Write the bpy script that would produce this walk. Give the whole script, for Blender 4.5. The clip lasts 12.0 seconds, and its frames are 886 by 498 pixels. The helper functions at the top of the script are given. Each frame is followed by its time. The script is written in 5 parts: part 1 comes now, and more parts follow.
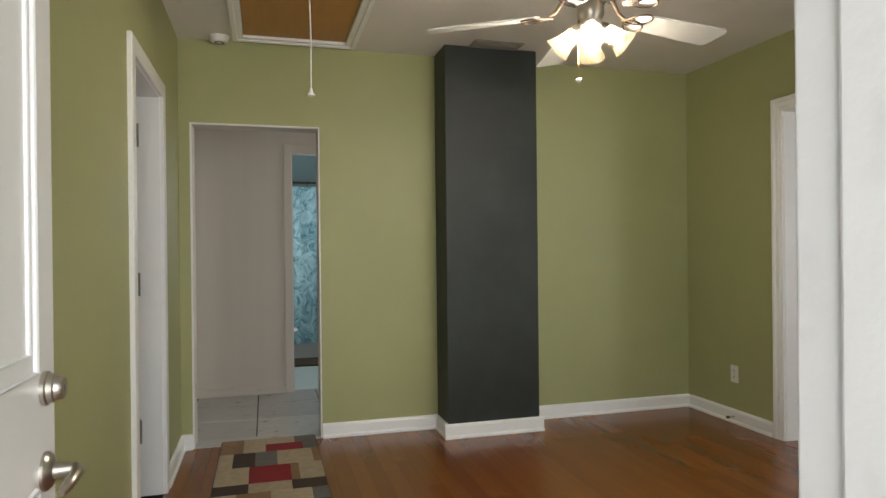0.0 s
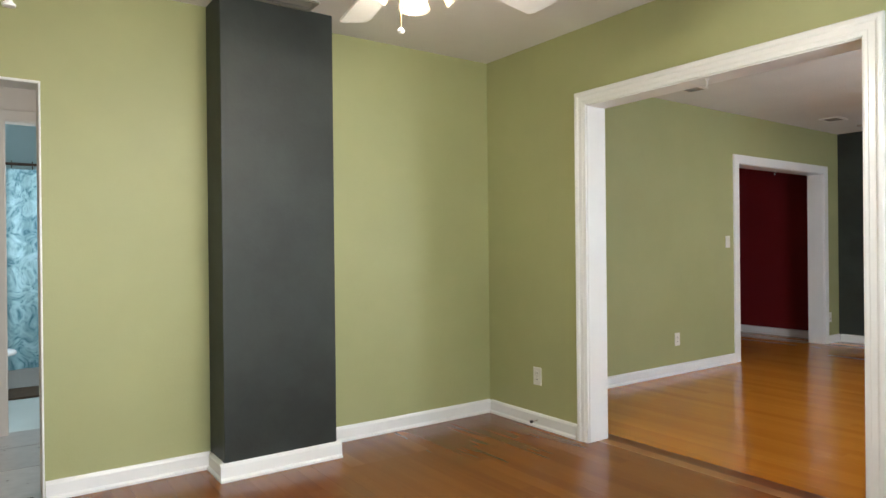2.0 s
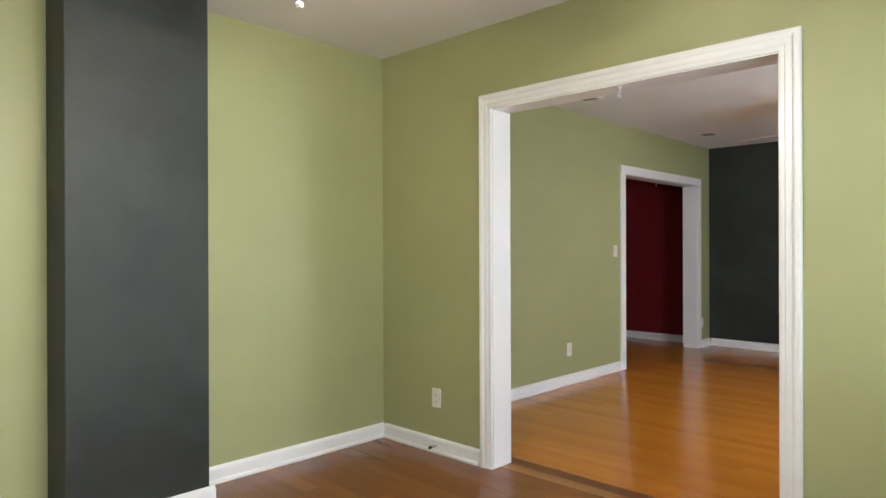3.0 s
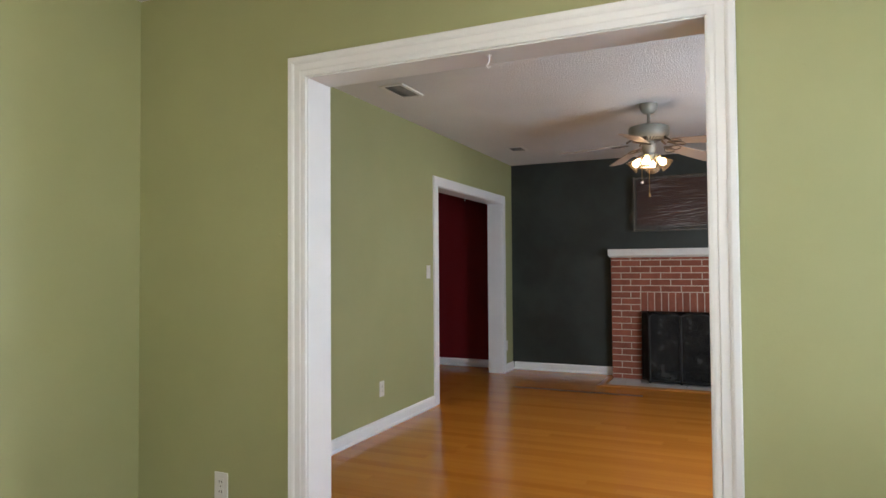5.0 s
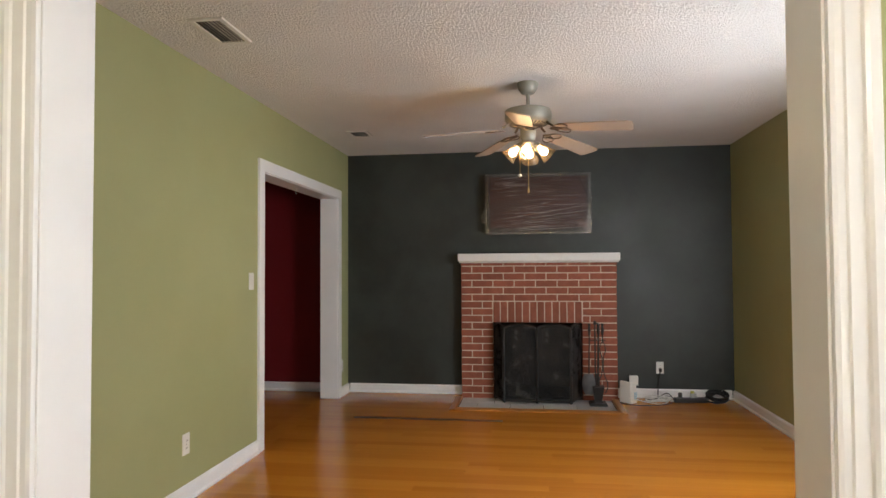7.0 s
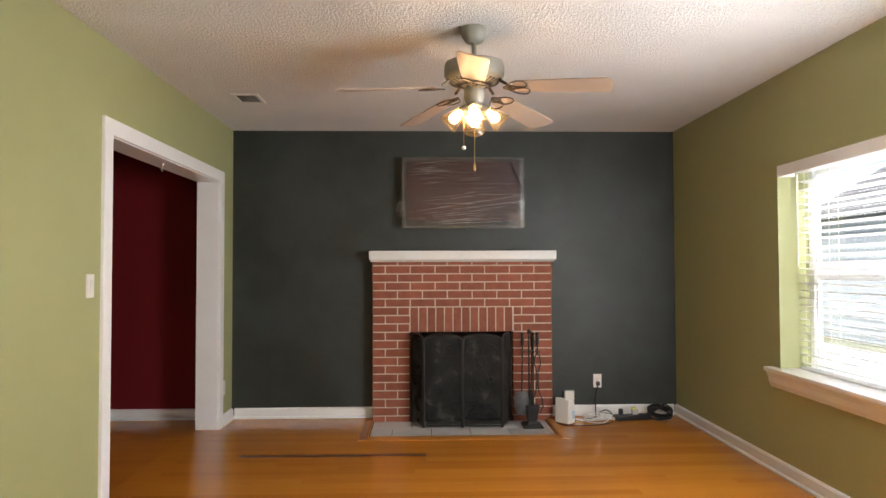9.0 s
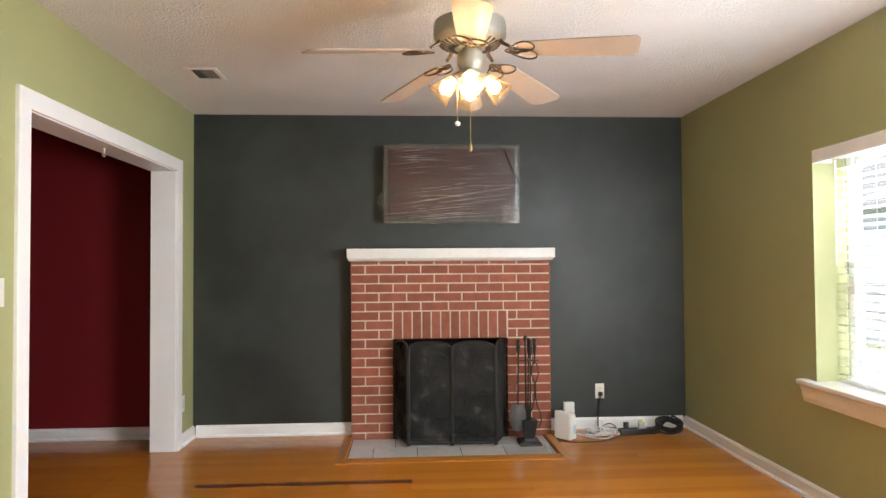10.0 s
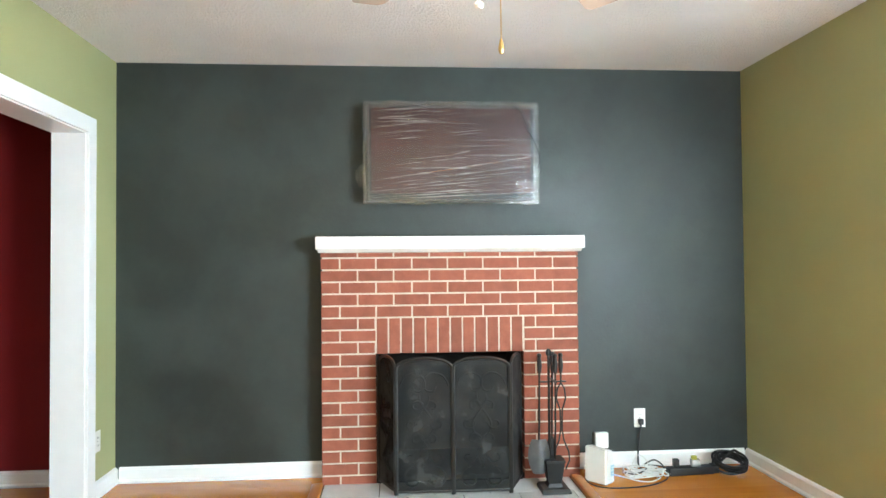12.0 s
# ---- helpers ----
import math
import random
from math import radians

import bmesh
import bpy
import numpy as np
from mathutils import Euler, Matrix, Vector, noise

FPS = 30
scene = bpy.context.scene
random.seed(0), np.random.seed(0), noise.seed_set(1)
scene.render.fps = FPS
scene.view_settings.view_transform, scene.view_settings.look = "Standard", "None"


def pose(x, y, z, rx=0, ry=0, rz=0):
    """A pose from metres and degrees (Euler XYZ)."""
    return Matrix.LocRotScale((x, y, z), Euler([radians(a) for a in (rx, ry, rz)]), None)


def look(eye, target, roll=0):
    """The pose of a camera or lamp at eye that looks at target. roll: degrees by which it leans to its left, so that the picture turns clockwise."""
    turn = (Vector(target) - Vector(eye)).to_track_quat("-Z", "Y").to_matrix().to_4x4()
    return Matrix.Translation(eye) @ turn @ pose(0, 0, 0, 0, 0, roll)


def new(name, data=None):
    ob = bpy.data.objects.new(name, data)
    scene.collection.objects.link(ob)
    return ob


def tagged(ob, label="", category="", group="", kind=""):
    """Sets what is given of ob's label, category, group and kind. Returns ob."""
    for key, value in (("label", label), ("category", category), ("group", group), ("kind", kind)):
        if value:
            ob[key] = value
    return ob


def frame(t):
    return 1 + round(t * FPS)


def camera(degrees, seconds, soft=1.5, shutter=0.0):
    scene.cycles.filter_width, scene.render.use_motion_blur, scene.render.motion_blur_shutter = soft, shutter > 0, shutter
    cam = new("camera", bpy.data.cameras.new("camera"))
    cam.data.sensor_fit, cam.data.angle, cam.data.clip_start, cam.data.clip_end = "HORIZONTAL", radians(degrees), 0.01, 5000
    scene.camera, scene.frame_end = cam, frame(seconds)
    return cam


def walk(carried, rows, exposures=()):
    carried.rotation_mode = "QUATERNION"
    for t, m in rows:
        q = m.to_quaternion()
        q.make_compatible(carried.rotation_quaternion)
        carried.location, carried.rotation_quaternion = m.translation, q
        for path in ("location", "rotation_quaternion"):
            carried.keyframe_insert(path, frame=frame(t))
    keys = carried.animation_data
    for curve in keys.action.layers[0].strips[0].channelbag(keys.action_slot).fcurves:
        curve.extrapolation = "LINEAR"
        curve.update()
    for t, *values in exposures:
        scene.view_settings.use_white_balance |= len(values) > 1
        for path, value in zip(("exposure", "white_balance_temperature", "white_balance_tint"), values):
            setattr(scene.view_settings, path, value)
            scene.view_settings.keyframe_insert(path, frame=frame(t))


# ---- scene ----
cam = camera(69.1, 12.0)
PATH = [
    (0, (0.648, 0.923, 1.184), (1.183, 2.85, 1.179), -0.6),
    (0.5, (0.655, 1.077, 1.15), (1.339, 2.957, 1.149), -0.6),
    (1, (0.706, 1.242, 1.163), (1.543, 3.059, 1.158), -0.6),
    (1.5, (0.741, 1.373, 1.156), (1.745, 3.103, 1.151), -0.6),
    (2, (0.779, 1.504, 1.153), (1.935, 3.136, 1.149), -0.6),
    (2.5, (0.831, 1.672, 1.213), (2.135, 3.188, 1.2), -0.3),
    (3, (0.92, 1.832, 1.214), (2.36, 3.221, 1.212), -0.2),
    (5, (1.574, 2.567, 1.227), (3.396, 3.391, 1.282), -0.4),
    (5.5, (1.787, 2.689, 1.216), (3.663, 3.378, 1.278), -0.4),
    (6, (2.051, 2.818, 1.246), (3.973, 3.367, 1.309), -0.3),
    (6.5, (2.276, 2.98, 1.248), (4.235, 3.379, 1.309), -0.2),
    (7, (2.5, 3.124, 1.261), (4.481, 3.395, 1.322), -0.3),
    (7.5, (2.705, 3.197, 1.257), (4.698, 3.355, 1.316), -0.2),
    (9.5, (3.748, 3.406, 1.27), (5.745, 3.312, 1.326), -0.3),
    (10, (4.015, 3.398, 1.276), (6.011, 3.284, 1.328), -0.4),
    (10.5, (4.293, 3.384, 1.272), (6.289, 3.256, 1.327), -0.4),
    (11, (4.568, 3.38, 1.248), (6.563, 3.249, 1.305), -0.4),
    (11.5, (4.822, 3.393, 1.247), (6.817, 3.25, 1.299), -0.5),
    (12, (5.111, 3.388, 1.244), (7.105, 3.239, 1.291), -0.5),
]
walk(cam, [(t, look(eye, target, roll)) for t, eye, target, roll in PATH], exposures=[(0.0, 0.90, 6400, 8), (1.0, 1.68, 6100, 8), (1.5, 1.78, 6100, 8), (3.0, 1.88, 5950, 9), (5.0, 1.62, 5850, 10), (6.5, 1.72, 6150, 11), (7.5, 2.05, 6700, 12), (9.5, 2.5, 6650, 12), (10.5, 3.1, 5950, 5), (12.0, 3.65, 5550, -3)])

# ---- world, sun, large lights ----
world = bpy.data.worlds.new("world")
scene.world = world
world.use_nodes = True
wn = world.node_tree
sky = wn.nodes.new("ShaderNodeTexSky")
sky.sky_type = "NISHITA"
sky.sun_disc = False
sky.sun_elevation = radians(48)
sky.sun_rotation = radians(20)
wn.links.new(sky.outputs[0], wn.nodes["Background"].inputs[0])
wn.nodes["Background"].inputs[1].default_value = 0.09

sun = new("sun", bpy.data.lights.new("sun", "SUN"))
sun.data.energy, sun.data.angle, sun.data.color = 2.8, radians(0.6), (1.0, 0.95, 0.87)
sun.matrix_world = look((3, 12, 16), (0, 0, 0))


def area_lamp(name, eye, target, sx, sy, watts, colour):
    ob = new(name, bpy.data.lights.new(name, "AREA"))
    ob.data.shape, ob.data.size, ob.data.size_y = "RECTANGLE", sx, sy
    ob.data.energy, ob.data.color = watts, colour
    ob.matrix_world = look(eye, target)
    return ob


DAY = (0.93, 0.97, 1.0)
area_lamp("daylight_front_door", (0.72, 0.35, 1.25), (0.9, 5, 1.1), 0.9, 1.9, 20, (1.0, 0.97, 0.94))
area_lamp("daylight_front_window", (2.9, 1.26, 1.35), (1.2, 5, 1.2), 0.9, 1.05, 6, DAY)
area_lamp("daylight_side_window", (6.20, 0.45, 2.60), (6.5, 2.4, 0.95), 2.0, 0.9, 54, DAY)
# fill lamp added before the blind's unseen part, to brighten the living room
area_lamp("fill_living_room", (5.50, 1.20, 1.26), (7.6, 4.4, 0.7), 1.25, 1.15, 22, DAY)
# added fill by the solid right wall, lights the curtain; no window there
area_lamp("fill_bathroom", (1.95, 7.3, 1.5), (0.6, 7.4, 1.0), 0.6, 0.8, 9, DAY)
# unseen fill lamp, added to lift the dark hall
area_lamp("fill_hall", (2.94, 5.80, 1.45), (0.3, 6.0, 1.2), 0.6, 1.1, 6, (1.0, 0.95, 0.9))

# ---- materials ----


def material(name, colour, rough=0.6, metal=0.0):
    m = bpy.data.materials.new(name)
    m.use_nodes = True
    b = m.node_tree.nodes["Principled BSDF"]
    b.inputs["Base Color"].default_value = (*colour, 1)
    b.inputs["Roughness"].default_value = rough
    b.inputs["Metallic"].default_value = metal
    return m


def node(m, kind, **sets):
    n = m.node_tree.nodes.new(kind)
    for k, v in sets.items():
        n.inputs[k].default_value = v
    return n


def link(m, a, b):
    m.node_tree.links.new(a, b)


def coords(m, scale=(1, 1, 1), shift=False):
    tc = node(m, "ShaderNodeTexCoord")
    mp = node(m, "ShaderNodeMapping", Scale=scale)
    link(m, tc.outputs["Object"], mp.inputs["Vector"])
    if shift:
        info = node(m, "ShaderNodeObjectInfo")
        add = node(m, "ShaderNodeVectorMath")
        mul = node(m, "ShaderNodeMath")
        mul.operation = "MULTIPLY"
        mul.inputs[1].default_value = 40.0
        link(m, info.outputs["Random"], mul.inputs[0])
        link(m, mp.outputs[0], add.inputs[0])
        link(m, mul.outputs[0], add.inputs[1])
        return add.outputs[0]
    return mp.outputs[0]


def mottled(name, dark, light, rough=0.6, scale=2.0, bump=0.0, bump_scale=60.0, metal=0.0, stretch=(1, 1, 1), detail=6.0, rough_var=0.08, low=0.3, high=0.7, spread=0.003, shift=False):
    """A surface with broad stains and fine relief."""
    m = material(name, light, rough, metal)
    b = m.node_tree.nodes["Principled BSDF"]
    v = coords(m, stretch, shift)
    n = node(m, "ShaderNodeTexNoise", Scale=scale, Detail=detail, Roughness=0.6)
    link(m, v, n.inputs["Vector"])
    r = node(m, "ShaderNodeValToRGB")
    r.color_ramp.elements[0].position, r.color_ramp.elements[1].position = low, high
    r.color_ramp.elements[0].color, r.color_ramp.elements[1].color = (*dark, 1), (*light, 1)
    link(m, n.outputs["Fac"], r.inputs["Fac"])
    link(m, r.outputs["Color"], b.inputs["Base Color"])
    mr = node(m, "ShaderNodeMapRange", **{"To Min": rough - rough_var, "To Max": rough + rough_var})
    link(m, n.outputs["Fac"], mr.inputs["Value"])
    link(m, mr.outputs[0], b.inputs["Roughness"])
    if bump:
        n2 = node(m, "ShaderNodeTexNoise", Scale=bump_scale, Detail=3.0, Roughness=0.55)
        link(m, v, n2.inputs["Vector"])
        bp = node(m, "ShaderNodeBump", Strength=bump, Distance=spread)
        link(m, n2.outputs["Fac"], bp.inputs["Height"])
        link(m, bp.outputs[0], b.inputs["Normal"])
    return m


def wood_floor(name, dark, light, rough):
    m = material(name, light, rough)
    b = m.node_tree.nodes["Principled BSDF"]
    v = coords(m, (9, 0.5, 9), shift=True)
    n = node(m, "ShaderNodeTexNoise", Scale=2.0, Detail=3.0, Roughness=0.5, Distortion=0.4)
    link(m, v, n.inputs["Vector"])
    info = node(m, "ShaderNodeObjectInfo")
    add = node(m, "ShaderNodeMath")
    add.operation = "MULTIPLY_ADD"
    add.inputs[1].default_value = 0.45
    link(m, info.outputs["Random"], add.inputs[0])
    sub = node(m, "ShaderNodeMath")
    sub.operation = "MULTIPLY"
    sub.inputs[1].default_value = 0.55
    link(m, n.outputs["Fac"], sub.inputs[0])
    link(m, sub.outputs[0], add.inputs[2])
    r = node(m, "ShaderNodeValToRGB")
    r.color_ramp.elements[0].position, r.color_ramp.elements[1].position = 0.15, 0.85
    r.color_ramp.elements[0].color, r.color_ramp.elements[1].color = (*dark, 1), (*light, 1)
    link(m, add.outputs[0], r.inputs["Fac"])
    link(m, r.outputs["Color"], b.inputs["Base Color"])
    return m


def varied(name, dark, light, rough=0.85, bump=0.5, bump_scale=120.0):
    """Pieces that differ from one another in colour."""
    m = mottled(name, dark, light, rough, 14.0, bump, bump_scale, shift=True)
    b = m.node_tree.nodes["Principled BSDF"]
    src = b.inputs["Base Color"].links[0].from_socket
    info = node(m, "ShaderNodeObjectInfo")
    hs = node(m, "ShaderNodeHueSaturation")
    mr = node(m, "ShaderNodeMapRange", **{"To Min": 0.84, "To Max": 1.14})
    link(m, info.outputs["Random"], mr.inputs["Value"])
    link(m, mr.outputs[0], hs.inputs["Value"])
    link(m, src, hs.inputs["Color"])
    link(m, hs.outputs[0], b.inputs["Base Color"])
    return m


GREEN = mottled("green_wall_paint", (0.350, 0.362, 0.172), (0.393, 0.402, 0.198), 0.5, 1.3, 0.25, 90, spread=0.002)


def pimples(m, scale, size, depth):
    """Sparse drips and filled nail holes under the paint."""
    b = m.node_tree.nodes["Principled BSDF"]
    v = node(m, "ShaderNodeTexVoronoi", Scale=scale)
    link(m, coords(m), v.inputs["Vector"])
    r = node(m, "ShaderNodeMapRange", **{"From Min": 0.0, "From Max": size, "To Min": 1.0, "To Max": 0.0})
    link(m, v.outputs["Distance"], r.inputs["Value"])
    bp = node(m, "ShaderNodeBump", Strength=0.8, Distance=depth)
    link(m, r.outputs[0], bp.inputs["Height"])
    link(m, b.inputs["Normal"].links[0].from_socket, bp.inputs["Normal"])
    link(m, bp.outputs[0], b.inputs["Normal"])


pimples(GREEN, 6.0, 0.05, 0.002)
CHARCOAL = mottled("charcoal_wall_paint", (0.019, 0.0235, 0.0212), (0.033, 0.0405, 0.0365), 0.55, 2.6, 0.3, 70, spread=0.003, rough_var=0.22, low=0.38, high=0.64)
IVORY = mottled("ivory_wall_paint", (0.54, 0.500, 0.445), (0.60, 0.560, 0.505), 0.55, 0.9, 0.2, 80, stretch=(3, 3, 0.15))
DARK_RED = mottled("dark_red_wall_paint", (0.150, 0.0012, 0.005), (0.175, 0.0018, 0.007), 0.7, 1.5, 0.2, 80)
WHITE = mottled("white_trim_paint", (0.82, 0.825, 0.825), (0.86, 0.865, 0.865), 0.30, 5.0, 0.03, 45, spread=0.002, rough_var=0.0)
OLD_WHITE = mottled("worn_white_paint", (0.60, 0.585, 0.56), (0.70, 0.69, 0.665), 0.45, 9.0, 0.25, 38, spread=0.004, low=0.2, high=0.45)
CEIL_A = mottled("smooth_ceiling_paint", (0.72, 0.69, 0.66), (0.78, 0.76, 0.73), 0.8, 1.5, 0.35, 45, spread=0.004)
CEIL_B = mottled("textured_ceiling_paint", (0.70, 0.69, 0.68), (0.78, 0.77, 0.76), 0.85, 1.2, 0.95, 85, spread=0.016)
TEAL_WALL = mottled("pale_teal_paint", (0.42, 0.58, 0.60), (0.48, 0.64, 0.66), 0.5, 1.5, 0.1, 60)
FLOOR_A = wood_floor("reddish_oak_boards", (0.160, 0.046, 0.009), (0.235, 0.076, 0.015), 0.22)
FLOOR_B = wood_floor("amber_oak_boards", (0.45, 0.152, 0.013), (0.59, 0.225, 0.025), 0.19)
BOARD_MID = wood_floor("paler_patch_boards", (0.165, 0.050, 0.014), (0.275, 0.095, 0.028), 0.26)
BOARD_DARK = wood_floor("dark_repair_board", (0.10, 0.026, 0.008), (0.17, 0.048, 0.014), 0.3)
BOARD_PALE = wood_floor("pale_repair_board", (0.28, 0.115, 0.035), (0.40, 0.19, 0.065), 0.3)
SUBFLOOR = material("subfloor", (0.02, 0.012, 0.008), 0.9)
OAK_TRIM = mottled("varnished_oak", (0.40, 0.145, 0.018), (0.54, 0.215, 0.035), 0.3, 3.0, 0.15, 40, stretch=(6, 1, 6))
BRICK = varied("red_brick", (0.225, 0.066, 0.038), (0.315, 0.102, 0.060))
MORTAR = mottled("pale_mortar", (0.52, 0.43, 0.34), (0.66, 0.56, 0.46), 0.9, 30, 0.5, 200)
SOOT = mottled("sooty_firebox", (0.010, 0.009, 0.008), (0.03, 0.028, 0.025), 0.9, 6, 0.5, 60)
HEARTH_TILE = varied("grey_white_tile", (0.50, 0.50, 0.50), (0.60, 0.60, 0.60), 0.35, 0.1, 60)
GROUT = mottled("dark_grout", (0.04, 0.04, 0.04), (0.09, 0.085, 0.08), 0.9, 20)
HALL_TILE = varied("pale_grey_tile", (0.33, 0.32, 0.30), (0.43, 0.42, 0.40), 0.3, 0.1, 60)
IRON = mottled("black_iron", (0.004, 0.004, 0.004), (0.012, 0.011, 0.010), 0.42, 12, 0.3, 90)
DULL_STEEL = mottled("dull_steel", (0.16, 0.18, 0.20), (0.24, 0.26, 0.28), 0.38, 14, metal=0.7)
BLACK_PLASTIC = mottled("black_plastic", (0.010, 0.010, 0.011), (0.016, 0.016, 0.017), 0.4, 12)
CABLE_WHITE = mottled("white_cable", (0.66, 0.65, 0.62), (0.74, 0.73, 0.70), 0.45, 20)
PLASTIC_WHITE = mottled("white_plastic", (0.74, 0.73, 0.70), (0.80, 0.79, 0.76), 0.35, 6)
NICKEL = mottled("brushed_nickel", (0.42, 0.39, 0.34), (0.52, 0.49, 0.44), 0.33, 8, 0.05, 200, metal=1.0)
PEWTER = mottled("painted_pewter", (0.24, 0.23, 0.19), (0.30, 0.29, 0.25), 0.45, 8, metal=0.15)
DARK_BRONZE = mottled("dark_bronze", (0.055, 0.042, 0.032), (0.10, 0.075, 0.055), 0.42, 10, metal=0.9)
BLADE = mottled("white_fan_blade", (0.70, 0.69, 0.67), (0.76, 0.75, 0.73), 0.4, 3)
BLADE_BEIGE = mottled("beige_fan_blade", (0.36, 0.28, 0.215), (0.42, 0.335, 0.265), 0.4, 3)
BRASS = material("brass", (0.62, 0.42, 0.16), 0.3, 1.0)
HATCH = mottled("brown_plywood", (0.36, 0.165, 0.034), (0.46, 0.225, 0.050), 0.45, 2.5, 0.1, 60, stretch=(8, 1, 8))
STEEL = mottled("hinge_steel", (0.16, 0.15, 0.14), (0.24, 0.23, 0.21), 0.4, 20, metal=0.9)
TUB = mottled("white_enamel", (0.74, 0.75, 0.74), (0.80, 0.81, 0.80), 0.15, 3)
BATH_FLOOR = mottled("bathroom_vinyl", (0.50, 0.56, 0.54), (0.58, 0.63, 0.61), 0.35, 3)
MAT_BROWN = mottled("brown_mat_pile", (0.05, 0.032, 0.018), (0.085, 0.055, 0.032), 0.95, 30, 0.8, 150)
GRASS = mottled("lawn", (0.11, 0.12, 0.07), (0.19, 0.20, 0.13), 0.95, 1.5, 0.8, 30)
CONCRETE = mottled("concrete", (0.38, 0.37, 0.34), (0.48, 0.47, 0.44), 0.9, 2, 0.3, 60)
SIDING = mottled("pale_siding", (0.20, 0.23, 0.25), (0.27, 0.30, 0.32), 0.7, 2)
ROOFING = mottled("grey_shingles", (0.07, 0.07, 0.075), (0.12, 0.12, 0.125), 0.9, 10, 0.5, 40)
DARK_PANE = mottled("dark_window_pane", (0.03, 0.04, 0.06), (0.05, 0.06, 0.09), 0.1, 1)
SLAT = mottled("white_blind_slat", (0.78, 0.78, 0.77), (0.84, 0.84, 0.83), 0.4, 6)


def glass_material():
    m = bpy.data.materials.new("clear_glass")
    m.use_nodes = True
    b = m.node_tree.nodes["Principled BSDF"]
    b.inputs["Roughness"].default_value = 0.0
    b.inputs["IOR"].default_value = 1.45
    b.inputs["Transmission Weight"].default_value = 1.0
    return m


GLASS = glass_material()


def mix_with(m, kind, factor, colour, **sets):
    """Mix the surface of m with another plain shader."""
    t = m.node_tree
    out = t.nodes["Material Output"]
    src = out.inputs["Surface"].links[0].from_socket
    other = t.nodes.new(kind)
    other.inputs["Color"].default_value = (*colour, 1)
    for k, v in sets.items():
        other.inputs[k].default_value = v
    mix = t.nodes.new("ShaderNodeMixShader")
    mix.inputs[0].default_value = factor
    t.links.new(src, mix.inputs[1])
    t.links.new(other.outputs[0], mix.inputs[2])
    t.links.new(mix.outputs[0], out.inputs["Surface"])
    return m


SHADE = mix_with(mix_with(material("frosted_glass_shade", (0.09, 0.07, 0.045), 0.15), "ShaderNodeBsdfTranslucent", 0.03, (0.95, 0.80, 0.58)), "ShaderNodeBsdfTransparent", 0.66, (0.98, 0.94, 0.87))
MESH = mix_with(mottled("fire_screen_mesh", (0.003, 0.003, 0.003), (0.046, 0.044, 0.040), 0.9, 8, 0.0, low=0.44, high=0.72, rough_var=0.0), "ShaderNodeBsdfTransparent", 0.12, (1, 1, 1))


def glow(name, colour, strength):
    m = material(name, colour, 0.4)
    b = m.node_tree.nodes["Principled BSDF"]
    b.inputs["Emission Color"].default_value = (*colour, 1)
    b.inputs["Emission Strength"].default_value = strength
    return m


BULB_COOL = glow("bulb_daylight", (1.0, 0.94, 0.85), 310)
BULB_WARM = glow("bulb_warm", (1.0, 0.68, 0.38), 25)


def film_material(name, gloss, haze):
    """Clear stretch film: mostly see-through, slightly milky, with a glossy face."""
    m = bpy.data.materials.new(name)
    m.use_nodes = True
    t = m.node_tree
    t.nodes.remove(t.nodes["Principled BSDF"])
    g = node(m, "ShaderNodeBsdfAnisotropic", Roughness=0.11)
    g.inputs["Color"].default_value = (0.92, 0.91, 0.90, 1)
    d = node(m, "ShaderNodeBsdfDiffuse")
    d.inputs["Color"].default_value = (0.62, 0.60, 0.59, 1)
    n = node(m, "ShaderNodeTexNoise", Scale=1.0, Detail=4.0, Roughness=0.65, Distortion=0.6)
    link(m, coords(m, (4, 3, 46)), n.inputs["Vector"])
    bp = node(m, "ShaderNodeBump", Strength=0.5, Distance=0.004)
    link(m, n.outputs["Fac"], bp.inputs["Height"])
    link(m, bp.outputs[0], g.inputs["Normal"])
    tr = t.nodes.new("ShaderNodeBsdfTransparent")
    milky = node(m, "ShaderNodeMapRange", **{"From Min": 0.35, "From Max": 0.70, "To Min": haze * 0.35, "To Max": haze * 1.7})
    link(m, n.outputs["Fac"], milky.inputs["Value"])
    a, b = t.nodes.new("ShaderNodeMixShader"), t.nodes.new("ShaderNodeMixShader")
    link(m, milky.outputs[0], a.inputs[0])
    link(m, tr.outputs[0], a.inputs[1])
    link(m, d.outputs[0], a.inputs[2])
    b.inputs[0].default_value = gloss
    link(m, a.outputs[0], b.inputs[1])
    link(m, g.outputs[0], b.inputs[2])
    link(m, b.outputs[0], t.nodes["Material Output"].inputs["Surface"])
    return m


FILM = film_material("stretch_film", 0.022, 0.006)
FILM_LAYERS = film_material("layered_stretch_film", 0.075, 0.034)
# creases of the film; their strong haze also paints in lamp glints
CREASE_GLINT = film_material("film_crease_glint", 0.30, 0.56)
SCREEN = mottled("wrapped_screen", (0.026, 0.007, 0.007), (0.044, 0.012, 0.012), 0.4, 1.5, stretch=(1, 1, 5))


